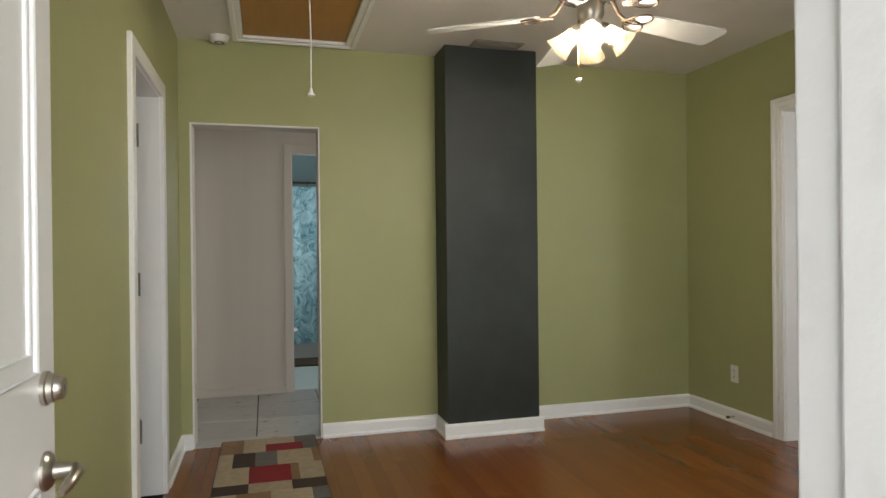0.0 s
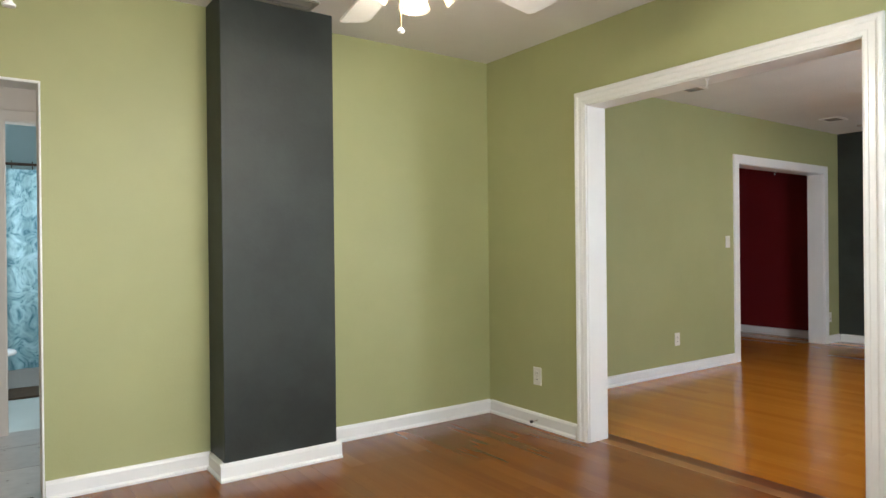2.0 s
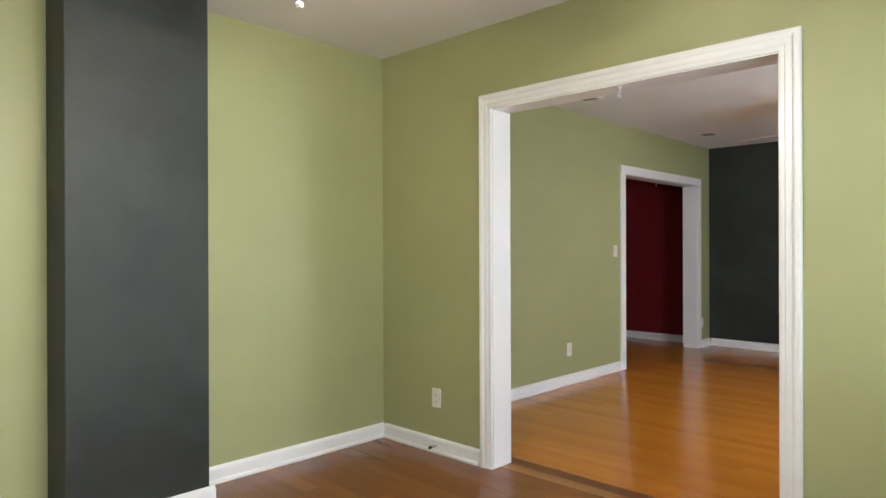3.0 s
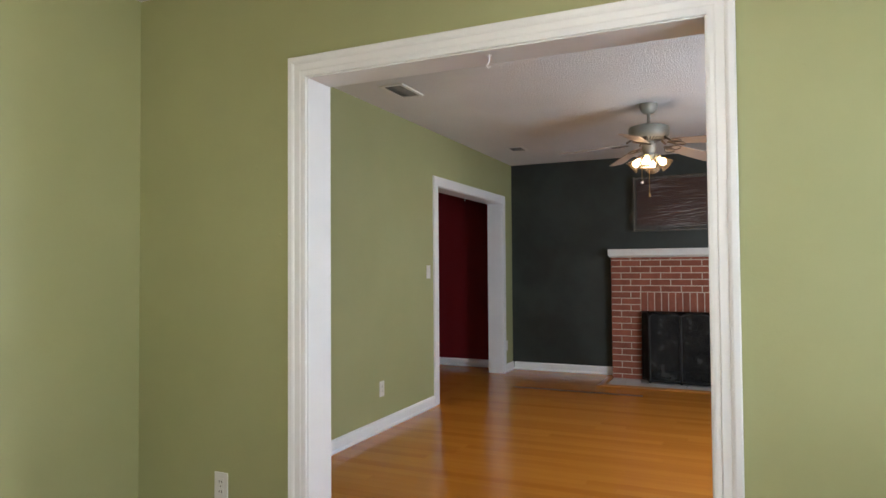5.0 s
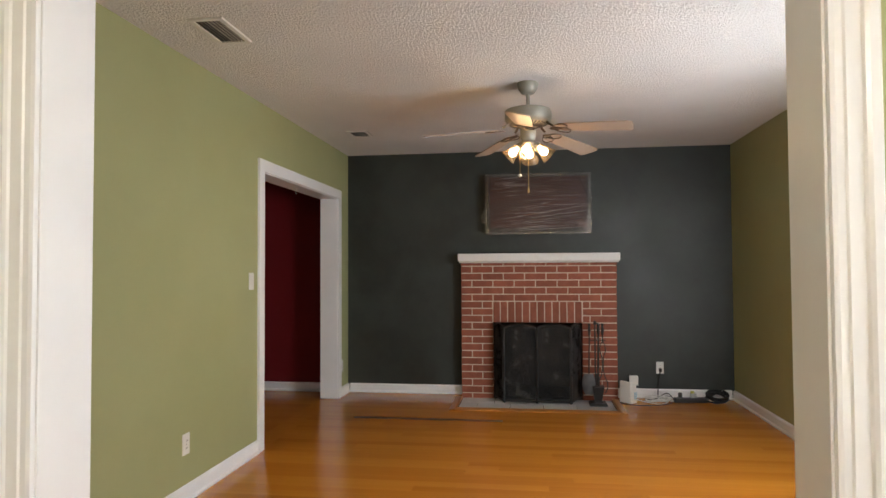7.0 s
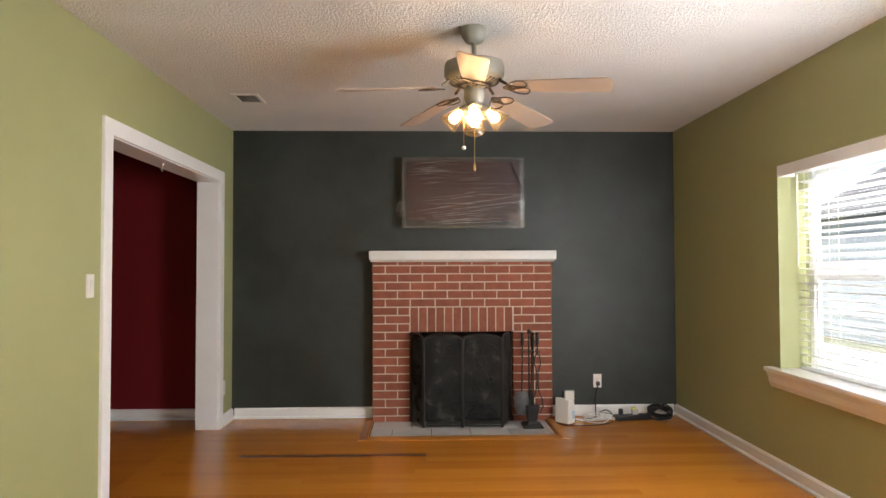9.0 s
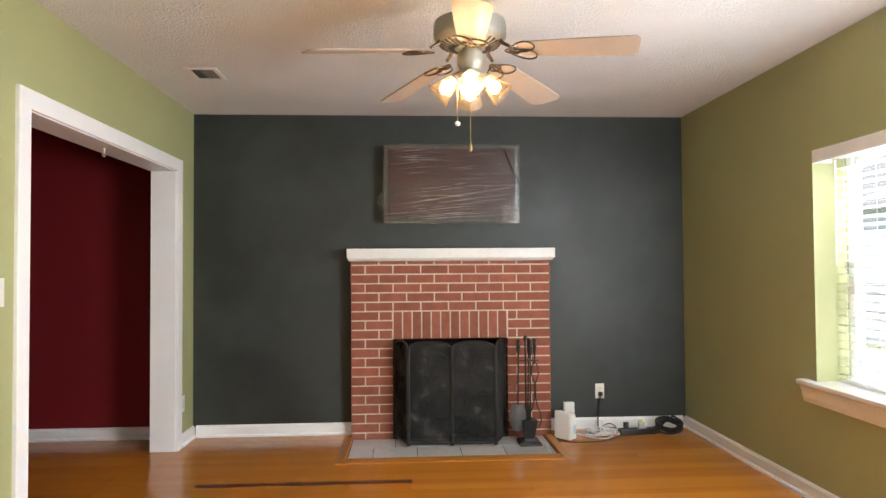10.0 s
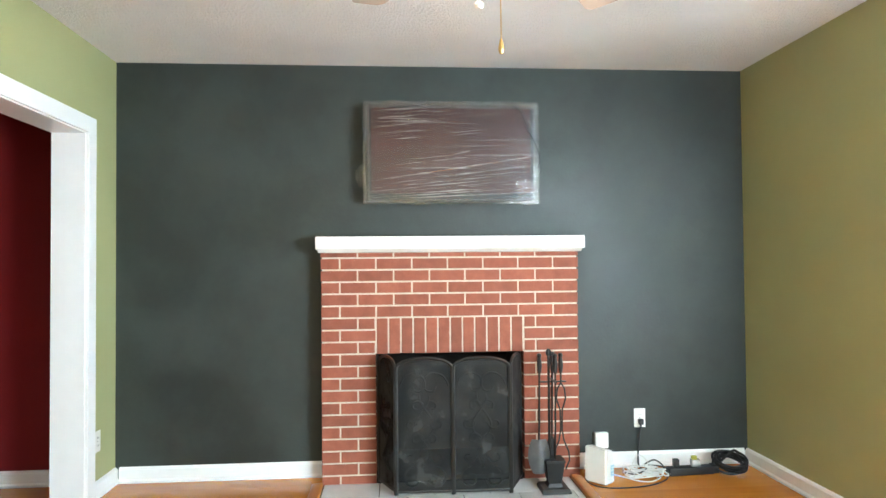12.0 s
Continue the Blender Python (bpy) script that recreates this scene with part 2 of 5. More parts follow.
def curtain_material():
    m = material("teal_curtain_cloth", (0.3, 0.5, 0.55), 0.6)
    b = m.node_tree.nodes["Principled BSDF"]
    v = coords(m, (1, 1, 0.8))
    n = node(m, "ShaderNodeTexVoronoi", Scale=5.5)
    n.feature = "SMOOTH_F1"
    n2 = node(m, "ShaderNodeTexNoise", Scale=6.0, Detail=5.0, Distortion=1.4)
    link(m, v, n2.inputs["Vector"])
    add = node(m, "ShaderNodeVectorMath")
    link(m, v, add.inputs[0])
    link(m, n2.outputs["Color"], add.inputs[1])
    link(m, add.outputs[0], n.inputs["Vector"])
    r = node(m, "ShaderNodeValToRGB")
    r.color_ramp.elements[0].position, r.color_ramp.elements[1].position = 0.1, 0.75
    r.color_ramp.elements[0].color, r.color_ramp.elements[1].color = (0.05, 0.16, 0.20, 1), (0.42, 0.62, 0.66, 1)
    link(m, n.outputs["Distance"], r.inputs["Fac"])
    link(m, r.outputs["Color"], b.inputs["Base Color"])
    return m


CURTAIN = curtain_material()
RUG_COLOURS = {c: mottled("rug_pile_" + n, tuple(0.75 * k for k in col), col, 0.95, 40, 0.8, 220) for c, n, col in (
    ("b", "beige", (0.46, 0.37, 0.25)), ("d", "dark_brown", (0.055, 0.032, 0.022)), ("r", "red", (0.26, 0.014, 0.018)),
    ("g", "grey", (0.15, 0.14, 0.125)), ("t", "tan", (0.28, 0.165, 0.085)))}

# ---- helpers for building ----


def bm_box(x0, x1, y0, y1, z0, z1, bm=None, bevel=0.0):
    bm = bm or bmesh.new()
    r = bmesh.ops.create_cube(bm, size=1.0, matrix=Matrix.LocRotScale(((x0 + x1) / 2, (y0 + y1) / 2, (z0 + z1) / 2), None, (abs(x1 - x0), abs(y1 - y0), abs(z1 - z0))))
    if bevel:
        edges = list({e for v in r["verts"] for e in v.link_edges})
        bmesh.ops.bevel(bm, geom=edges, offset=bevel, segments=2, affect="EDGES", profile=0.6)
    return bm


def bm_spin(profile, bm=None, steps=32, centre=(0, 0, 0), close=False):
    """Turn a profile of (radius, height) about the upright through centre."""
    bm = bm or bmesh.new()
    rings = []
    for r, z in profile:
        if r < 1e-6:
            rings.append([bm.verts.new((centre[0], centre[1], centre[2] + z))])
        else:
            rings.append([bm.verts.new((centre[0] + r * math.cos(math.tau * k / steps), centre[1] + r * math.sin(math.tau * k / steps), centre[2] + z)) for k in range(steps)])
    for a, b in zip(rings, rings[1:]):
        for k in range(steps):
            q = [a[k % len(a)], a[(k + 1) % steps % len(a)], b[(k + 1) % steps % len(b)], b[k % len(b)]]
            q = [v for i, v in enumerate(q) if v not in q[:i]]
            if len(q) > 2:
                bm.faces.new(q)
    bmesh.ops.recalc_face_normals(bm, faces=bm.faces)
    return bm


def bm_tube(points, radius, bm=None, steps=8, closed=False):
    """A round bar along points; radius is one number or one for each point."""
    bm = bm or bmesh.new()
    pts = [Vector(p) for p in points]
    n = len(pts)
    rings = []
    up = None
    for i, p in enumerate(pts):
        a = pts[i - 1] if (i or closed) else p
        b = pts[(i + 1) % n] if (i < n - 1 or closed) else p
        d = (b - a).normalized()
        if up is None:
            up = d.orthogonal().normalized()
        up = (up - d * up.dot(d)).normalized()
        side = d.cross(up)
        r = radius[i] if isinstance(radius, (list, tuple)) else radius
        rings.append([bm.verts.new(p + r * (math.cos(math.tau * k / steps) * up + math.sin(math.tau * k / steps) * side)) for k in range(steps)])
    pairs = list(zip(rings, rings[1:])) + ([(rings[-1], rings[0])] if closed else [])
    for a, b in pairs:
        for k in range(steps):
            bm.faces.new((a[k], a[(k + 1) % steps], b[(k + 1) % steps], b[k]))
    if not closed:
        bm.faces.new(rings[0])
        bm.faces.new(rings[-1])
    bmesh.ops.recalc_face_normals(bm, faces=bm.faces)
    return bm


def bm_plate(outline, thickness, m=Matrix(), bm=None):
    """A flat plate: an outline in the x-y plane, thickened downwards, moved by m."""
    bm = bm or bmesh.new()
    top = [bm.verts.new(m @ Vector((x, y, 0))) for x, y in outline]
    low = [bm.verts.new(m @ Vector((x, y, -thickness))) for x, y in outline]
    bm.faces.new(top)
    bm.faces.new(low[::-1])
    for i in range(len(top)):
        j = (i + 1) % len(top)
        bm.faces.new((top[i], low[i], low[j], top[j]))
    bmesh.ops.recalc_face_normals(bm, faces=bm.faces)
    return bm


def bm_run(profile, a, b, out, up=(0, 0, 1), mitre_a=0.0, mitre_b=0.0, bm=None):
    """A moulding from a to b. profile: (distance along out, distance along up). mitre: how far an end reaches per unit of up."""
    bm = bm or bmesh.new()
    a, b, out, up = Vector(a), Vector(b), Vector(out), Vector(up)
    d = (b - a).normalized()
    ra = [bm.verts.new(a + out * o + up * u - d * u * mitre_a) for o, u in profile]
    rb = [bm.verts.new(b + out * o + up * u + d * u * mitre_b) for o, u in profile]
    n = len(profile)
    for i in range(n):
        j = (i + 1) % n
        bm.faces.new((ra[i], ra[j], rb[j], rb[i]))
    bm.faces.new(ra)
    bm.faces.new(rb)
    bmesh.ops.recalc_face_normals(bm, faces=bm.faces)
    return bm


def mesh_object(name, bm, mat, smooth=False):
    me = bpy.data.meshes.new(name)
    bm.to_mesh(me)
    bm.free()
    me.materials.append(mat)
    if smooth:
        for p in me.polygons:
            p.use_smooth = True
        me.set_sharp_from_angle(angle=radians(40))
    return new(name, me)


def part(name, bm, mat, parent, label="", smooth=False):
    ob = mesh_object(name, bm, mat, smooth)
    ob.parent = parent
    if label:
        ob["label"] = label
    return ob


def thing(name, label, category, x=0.0, y=0.0, z=0.0, group="", kind=""):
    ob = new(name)
    ob.empty_display_size = 0.1
    ob.matrix_basis = pose(x, y, z)
    return tagged(ob, label, category, group, kind)


def structure(name, bm, mat, label, category, smooth=False):
    return tagged(mesh_object(name, bm, mat, smooth), label, category, kind="structure")


def boxes(*rows):
    bm = bmesh.new()
    for r in rows:
        bm_box(*r, bm=bm)
    return bm


# ---- large structure ----
H = 2.44                      # ceiling
XL, XD0, XD1, XF = 0.165, 3.65, 3.80, 8.98     # side wall, dividing wall, fireplace wall
YF, YW, YB, YB1 = 1.47, 1.215, 5.005, 5.165    # front wall, window wall, long back wall
T = H + 0.06

structure("floor_slab", boxes((-1.6, 9.3, 0.97, 9.0, -0.2, -0.0315)), SUBFLOOR, "dark subfloor under the boards", "floor")

# back wall of both rooms: green face, with the hall opening and the wide opening to the red room
HX0, HX1, HZ = 0.235, 0.980, 1.935
RX0, RX1, RZ = 6.835, 8.610, 1.955
YM = 5.085


def back_layer(x0, x1, y0, y1, holes):
    rows, x = [], x0
    for a, b, z in holes:
        rows += [(x, a, y0, y1, 0, T), (a, b, y0, y1, z, T)]
        x = b
    rows.append((x, x1, y0, y1, 0, T))
    return boxes(*rows)


structure("wall_back", back_layer(0.02, XF, YB, YM, [(HX0, HX1, HZ), (RX0, RX1, RZ)]), GREEN, "olive green painted plaster wall", "wall")
structure("wall_hall_face", back_layer(0.02, 3.0, YM, YB1, [(HX0, HX1, HZ)]), IVORY, "ivory painted wall on the hall's side", "wall")
structure("wall_red_room_face", back_layer(3.0, XF, YM, YB1, [(RX0, RX1, RZ)]), DARK_RED, "dark red painted wall", "wall")
structure("wall_side", boxes((0.02, XL, YF, 3.60, 0, T), (0.02, XL, 4.30, YB, 0, T), (0.02, XL, 3.60, 4.30, 1.93, T)), GREEN, "olive green painted side wall with a door opening", "wall")
DX0, DX1, DZ = 0.235, 1.186, 2.05
# its unseen stretch left of the side wall is added to stop leaking light
structure("wall_front", boxes((-1.1, DX0, 1.31, YF, -0.2, T), (DX0, DX1, 1.31, YF, DZ, T), (DX1, 2.45, 1.31, YF, -0.2, T), (2.45, 3.35, 1.31, YF, -0.2, 0.8), (2.45, 3.35, 1.31, YF, 1.9, T), (3.35, XD0, 1.31, YF, -0.2, T)), GREEN, "olive green front wall beside the entrance", "wall")
OY0, OY1, OZ = 2.630, 4.090, 1.980
structure("wall_dividing", boxes((XD0, XD1, YW, OY0, 0, T), (XD0, XD1, OY1, YB, 0, T), (XD0, XD1, OY0, OY1, OZ, T)), GREEN, "olive green dividing wall with a wide cased opening", "wall")
WX0, WX1, WZ0, WZ1 = 4.55, 7.345, 0.625, 1.885
structure("wall_window", boxes((XD0, WX0, 0.96, YW, -0.2, T), (WX1, XF + 0.16, 0.96, YW, -0.2, T), (WX0, WX1, 0.96, YW, -0.2, WZ0), (WX0, WX1, 0.96, YW, WZ1, T)), GREEN, "olive green outer wall with a wide window", "wall")
FY0, FY1, FZ = 2.640, 3.500, 0.728
structure("wall_fireplace", boxes((XF, XF + 0.16, YW, FY0, 0, T), (XF, XF + 0.16, FY1, YM, 0, T), (XF, XF + 0.16, FY0, FY1, FZ, T)), CHARCOAL, "charcoal grey painted accent wall", "wall")
structure("wall_red_end", boxes((XF - 0.01, XF + 0.16, YB1, 8.4, 0, T)), DARK_RED, "dark red painted end wall", "wall")
structure("wall_red_far", boxes((4.9, XF - 0.01, 8.3, 8.4, 0, T), (4.8, 4.9, YB1, 8.4, 0, T)), DARK_RED, "dark red painted walls that close the far room", "wall")
CY = 6.40
structure("wall_hall_back", boxes((0.0, 0.872, CY, CY + 0.11, 0, T), (0.872, 1.62, CY, CY + 0.11, 1.985, T), (1.62, 3.0, CY, CY + 0.11, 0, T)), IVORY, "ivory painted hall wall with a bathroom door opening", "wall")
# the right end's recess is made up, to hold the hall fill lamp
structure("wall_hall_ends", boxes((0.0, 0.11, YB1, CY, 0, T), (2.9, 3.0, YB1, 5.48, 0, T), (2.9, 3.0, 6.12, CY, 0, T), (2.9, 3.0, 5.48, 6.12, 0, 0.88), (2.9, 3.0, 5.48, 6.12, 2.02, T), (3.0, 3.02, 5.4, 6.2, 0.8, 2.1)), IVORY, "ivory painted end walls of the hall, one with an added lamp recess", "wall")
structure("wall_bathroom", boxes((0.0, 0.15, CY + 0.11, 8.9, 0, T), (2.0, 2.1, CY + 0.11, 8.9, 0, T), (0.15, 2.0, 8.75, 8.9, 0, T)), TEAL_WALL, "pale teal bathroom walls", "wall")
structure("wall_side_room", boxes((-1.1, -1.0, YF, YB1, 0, T), (-1.0, 0.0, YB, YB1, 0, T)), IVORY, "plain walls of the side room", "wall")

# ceilings
AX0, AX1, AY0, AY1 = 0.540, 1.140, 3.440, 4.875   # attic hatch
structure("ceiling_front_room", boxes((-1.1, AX0, 1.31, YB, H, T + 0.05), (AX1, XD0, 1.31, YB, H, T + 0.05), (AX0, AX1, 1.31, AY0, H, T + 0.05), (AX0, AX1, AY1, YB, H, T + 0.05)), CEIL_A, "white painted ceiling with light texture", "ceiling")
structure("ceiling_living_room", boxes((XD1, XF, YW, YB, H, T + 0.05)), CEIL_B, "white ceiling with a coarse stippled texture", "ceiling")
structure("ceiling_hall", boxes((0.0, 3.0, YB1, 8.9, H, T + 0.05)), CEIL_A, "white ceiling of hall and bathroom", "ceiling")
structure("ceiling_red_room", boxes((4.8, XF + 0.1, YB1, 8.4, H, T + 0.05)), CEIL_A, "white ceiling of the red room", "ceiling")
# never in view: slab added to shut sun and sky out from above
structure("light_block_slab", boxes((-1.8, 9.6, 0.75, 9.3, T + 0.06, T + 0.25)), ROOFING, "unseen slab over the rooms that keeps sun and sky out", "roof")

# chimney breast
CH0, CH1, CHY = 1.733, 2.345, 4.750
structure("chimney_breast", bm_box(CH0, CH1, CHY, YB - 0.002, 0, H - 0.001, bevel=0.006), CHARCOAL, "charcoal grey painted chimney breast", "chimney breast")

# ---- trim ----
BASE = [(0, 0), (0.024, 0), (0.024, 0.012), (0.016, 0.022), (0.015, 0.074), (0.009, 0.084), (0.0, 0.090)]


def baseboard(a, b, out, name="baseboard"):
    structure(name, bm_run(BASE, a, b, out), WHITE, "white painted baseboard along the wall", "baseboard")


baseboard((HX1 + 0.008, YB, 0), (CH0, YB, 0), (0, -1, 0))
baseboard((CH0 - 0.024, CHY, 0), (CH1 + 0.024, CHY, 0), (0, -1, 0))
baseboard((CH0, CHY + 0.0005, 0), (CH0, YB - 0.025, 0), (-1, 0, 0))
baseboard((CH1, CHY + 0.0005, 0), (CH1, YB - 0.025, 0), (1, 0, 0))
baseboard((CH1, YB, 0), (XD0, YB, 0), (0, -1, 0))
baseboard((XD0, OY1 + 0.088, 0), (XD0, YB - 0.025, 0), (-1, 0, 0))
baseboard((XD0, YF, 0), (XD0, OY0 - 0.088, 0), (-1, 0, 0))
baseboard((XL, YB, 0), (HX0 - 0.008, YB, 0), (0, -1, 0))
baseboard((XL, 4.375, 0), (XL, YB - 0.025, 0), (1, 0, 0))
baseboard((XL, 2.3, 0), (XL, 3.525, 0), (1, 0, 0))
baseboard((1.27, YF, 0), (XD0 - 0.025, YF, 0), (0, 1, 0))
baseboard((XD1, YB, 0), (6.745, YB, 0), (0, -1, 0))
baseboard((8.70, YB, 0), (XF, YB, 0), (0, -1, 0))
baseboard((XF, 3.812, 0), (XF, YB - 0.025, 0), (-1, 0, 0))
baseboard((XF, YW + 0.025, 0), (XF, 2.305, 0), (-1, 0, 0))
baseboard((XD1, YW, 0), (XF, YW, 0), (0, 1, 0))
baseboard((XD1, YW + 0.025, 0), (XD1, OY0 - 0.088, 0), (1, 0, 0))
baseboard((XD1, OY1 + 0.088, 0), (XD1, YB - 0.025, 0), (1, 0, 0))
baseboard((XF - 0.01, YB1, 0), (XF - 0.01, 8.3, 0), (-1, 0, 0))
structure("baseboard", bm_run([(o, u * 0.7) for o, u in BASE], (0.11, CY, 0), (0.808, CY, 0), (0, -1, 0)), IVORY, "ivory painted baseboard in the hall", "baseboard")

# moulded casing: (proud of the wall, distance outwards from the opening)
CASE = [(0, 0), (0.012, 0), (0.014, 0.008), (0.014, 0.020), (0.017, 0.024), (0.017, 0.048), (0.021, 0.052), (0.024, 0.059), (0.024, 0.074), (0.018, 0.079), (0, 0.079)]
PLAIN = [(0, 0), (0.016, 0), (0.018, 0.003), (0.018, 0.082), (0.015, 0.085), (0, 0.085)]


def cased_opening(name, label, axis, wall, out, a, b, top, profile, mat=WHITE):
    """Casing on one face of a wall: two legs and a head, mitred."""
    t = thing(name, label, "door casing", kind="structure")

    def at(u, z):
        return (wall, u, z) if axis == "y" else (u, wall, z)

    def way(u, z=0):
        return (0, u, z) if axis == "y" else (u, 0, z)

    o = (out, 0, 0) if axis == "y" else (0, out, 0)
    part("casing_leg", bm_run(profile, at(a, 0), at(a, top), o, way(-1), 0, 1), mat, t)
    part("casing_leg", bm_run(profile, at(b, 0), at(b, top), o, way(1), 0, 1), mat, t)
    part("casing_head", bm_run(profile, at(a, top), at(b, top), o, (0, 0, 1), 1, 1), mat, t)
    return t


def jamb_liner(parent, axis, w0, w1, a, b, top, thick=0.012, mat=WHITE):
    """Boards that line the opening through the wall from w0 to w1."""
    def bx(u0, u1, z0, z1):
        return bm_box(w0, w1, u0, u1, z0, z1, bevel=0.002) if axis == "y" else bm_box(u0, u1, w0, w1, z0, z1, bevel=0.002)
    part("jamb", bx(a, a + thick, 0, top), mat, parent)
    part("jamb", bx(b - thick, b, 0, top), mat, parent)
    part("head_jamb", bx(a + thick, b - thick, top - thick, top), mat, parent)


t = cased_opening("opening_casing_1", "white moulded casing round the wide opening", "y", XD0, -1, OY0, OY1, OZ, CASE)
jamb_liner(t, "y", XD0 - 0.001, XD1 + 0.001, OY0, OY1, OZ, 0.006)
cased_opening("opening_casing_2", "white moulded casing on the living room side", "y", XD1, 1, OY0, OY1, OZ, CASE)
t = cased_opening("opening_casing_3", "plain white casing round the opening to the red room", "x", YB, -1, RX0, RX1, RZ, PLAIN)
jamb_liner(t, "x", YB - 0.001, YB1 + 0.012, RX0, RX1, RZ, 0.006)
t = cased_opening("door_casing_1", "white casing of the empty side doorway", "y", XL, 1, 3.60, 4.30, 1.93, [(o, u * 0.82) for o, u in PLAIN], WHITE)
jamb_liner(t, "y", 0.018, XL + 0.001, 3.60, 4.30, 1.93, 0.006)
for z in (0.49, 1.055, 1.625):
    h = part("hinge", bm_box(XL + 0.013, XL + 0.016, 3.600, 3.632, z - 0.044, z + 0.044, bevel=0.001), STEEL, t, "bare steel hinge leaf")
    part("knuckle", bm_tube([(XL + 0.020, 3.602, z - 0.044), (XL + 0.020, 3.602, z + 0.044)], 0.005), STEEL, h)
t = thing("opening_edge_trim", "thin white corner bead round the hall opening", "trim", kind="structure")
part("corner_bead", bm_box(HX0 - 0.008, HX0 + 0.002, YB - 0.003, YB + 0.014, 0, HZ + 0.008, bevel=0.002), WHITE, t)
part("corner_bead", bm_box(HX1 - 0.002, HX1 + 0.006, YB - 0.003, YB + 0.014, 0, HZ + 0.008, bevel=0.002), WHITE, t)
part("corner_bead", bm_box(HX0 + 0.002, HX1 - 0.002, YB - 0.003, YB + 0.014, HZ - 0.002, HZ + 0.008, bevel=0.002), WHITE, t)
part("reveal", boxes((HX0, HX0 + 0.003, YB + 0.014, YB1 + 0.001, 0, HZ), (HX1 - 0.003, HX1, YB + 0.014, YB1 + 0.001, 0, HZ), (HX0 + 0.003, HX1 - 0.003, YB + 0.014, YB1 + 0.001, HZ - 0.003, HZ)), IVORY, t)
t = cased_opening("door_casing_2", "white casing of the bathroom doorway", "x", CY, -1, 0.872, 1.62, 1.985, [(o, u * 0.75) for o, u in PLAIN], IVORY)
jamb_liner(t, "x", CY - 0.001, CY + 0.112, 0.872, 1.62, 1.985, 0.006, IVORY)
structure("hall_threshold", boxes((HX0, HX1, YB + 0.004, 5.145, -0.013, 0.006)), HALL_TILE, "pale threshold strip under the hall opening", "threshold")


def screw_hook(x, y, z):
    t = thing("ceiling_hook", "small white screw hook in the head of the opening", "hook", x, y, z, group="hooks in the openings")
    part("plate", bm_spin([(0, 0), (0.010, 0), (0.008, -0.006), (0, -0.006)], steps=12), WHITE, t)
    part("shank", bm_tube([(0, 0, -0.004), (0, 0, -0.022), (0, 0.004, -0.030), (0, 0.010, -0.036), (0, 0.008, -0.044), (0, 0, -0.046), (0, -0.006, -0.042)], 0.0028, steps=6), WHITE, t, smooth=True)


screw_hook(3.700, 3.345, OZ - 0.006)
screw_hook(7.72, 5.09, RZ - 0.006)

# front door frame and the open door
t = thing("door_frame_1", "worn white frame of the front entrance", "door frame", kind="structure")
part("jamb", bm_box(DX1 - 0.002, DX1 + 0.03, 1.415, YF + 0.004, 0, DZ, bevel=0.004), OLD_WHITE, t)
part("jamb", bm_box(DX1 - 0.009, DX1 + 0.02, 1.29, 1.4145, 0, DZ, bevel=0.005), OLD_WHITE, t)
part("jamb", bm_box(DX0 - 0.02, DX0 + 0.006, 1.29, YF + 0.002, 0, DZ, bevel=0.004), OLD_WHITE, t)
part("head_jamb", bm_box(DX0 + 0.006, DX1 - 0.016, 1.29, YF + 0.002, DZ - 0.02, DZ + 0.02, bevel=0.004), OLD_WHITE, t)
part("casing_leg", bm_run(PLAIN, (DX1 + 0.012, YF, 0), (DX1 + 0.012, YF, DZ), (0, 1, 0), (1, 0, 0), 0, 1), OLD_WHITE, t)
part("casing_head", bm_run(PLAIN, (DX0 + 0.02, YF, DZ), (DX1 + 0.01, YF, DZ), (0, 1, 0), (0, 0, 1), 0, 1), OLD_WHITE, t)
part("sill", bm_box(DX0 + 0.006, DX1 - 0.016, 1.25, YF + 0.01, -0.03, 0.004, bevel=0.004), OAK_TRIM, t, "wooden door sill")

DL = 0.83
door = thing("door_1", "white moulded front door standing open against the wall", "door", 0.272, 1.425, 0, kind="structure")
door.matrix_basis = pose(0.282, 1.425, 0, 0, 0, 0.6)
part("door_leaf", bm_box(-0.044, 0, 0, DL, 0.012, 2.03, bevel=0.003), WHITE, door)


def ring_panel(y0, y1, z0, z1, arch):
    bm = bmesh.new()
    for inset, rad in ((0.0, 0.007), (0.035, 0.005)):
        a, b, c, d = y0 + inset, y1 - inset, z0 + inset, z1 - inset
        pts = [(0.001, a, c), (0.001, b, c), (0.001, b, d - arch)]
        pts += [(0.001, (a + b) / 2 + (b - a) / 2 * math.cos(s * math.pi / 12), d - arch + arch * math.sin(s * math.pi / 12)) for s in range(1, 12)] if arch else [(0.001, b, d)]
        pts += [(0.001, a, d - arch)]
        bm_tube(pts, rad, bm, 8, closed=True)
    return bm


for y0, y1 in ((0.11, 0.385), (0.445, 0.72)):
    part("door_moulding", ring_panel(y0, y1, 0.98, 1.90, 0.10), WHITE, door, smooth=True)
    part("door_moulding", ring_panel(y0, y1, 0.20, 0.78, 0.0), WHITE, door, smooth=True)
KY = DL - 0.062
lock = part("deadbolt", bm_spin([(0.0, 0), (0.030, 0.0), (0.030, 0.007), (0.026, 0.009), (0.0255, 0.018), (0.022, 0.020), (0.021, 0.029), (0.018, 0.032), (0, 0.032)], steps=28), NICKEL, door, "brushed nickel deadbolt", smooth=True)
lock.matrix_basis = pose(0, KY, 0.945, 0, 90, 0)
part("keyhole", bm_box(-0.005, 0.005, -0.0012, 0.0012, 0.0315, 0.0328), BLACK_PLASTIC, lock)
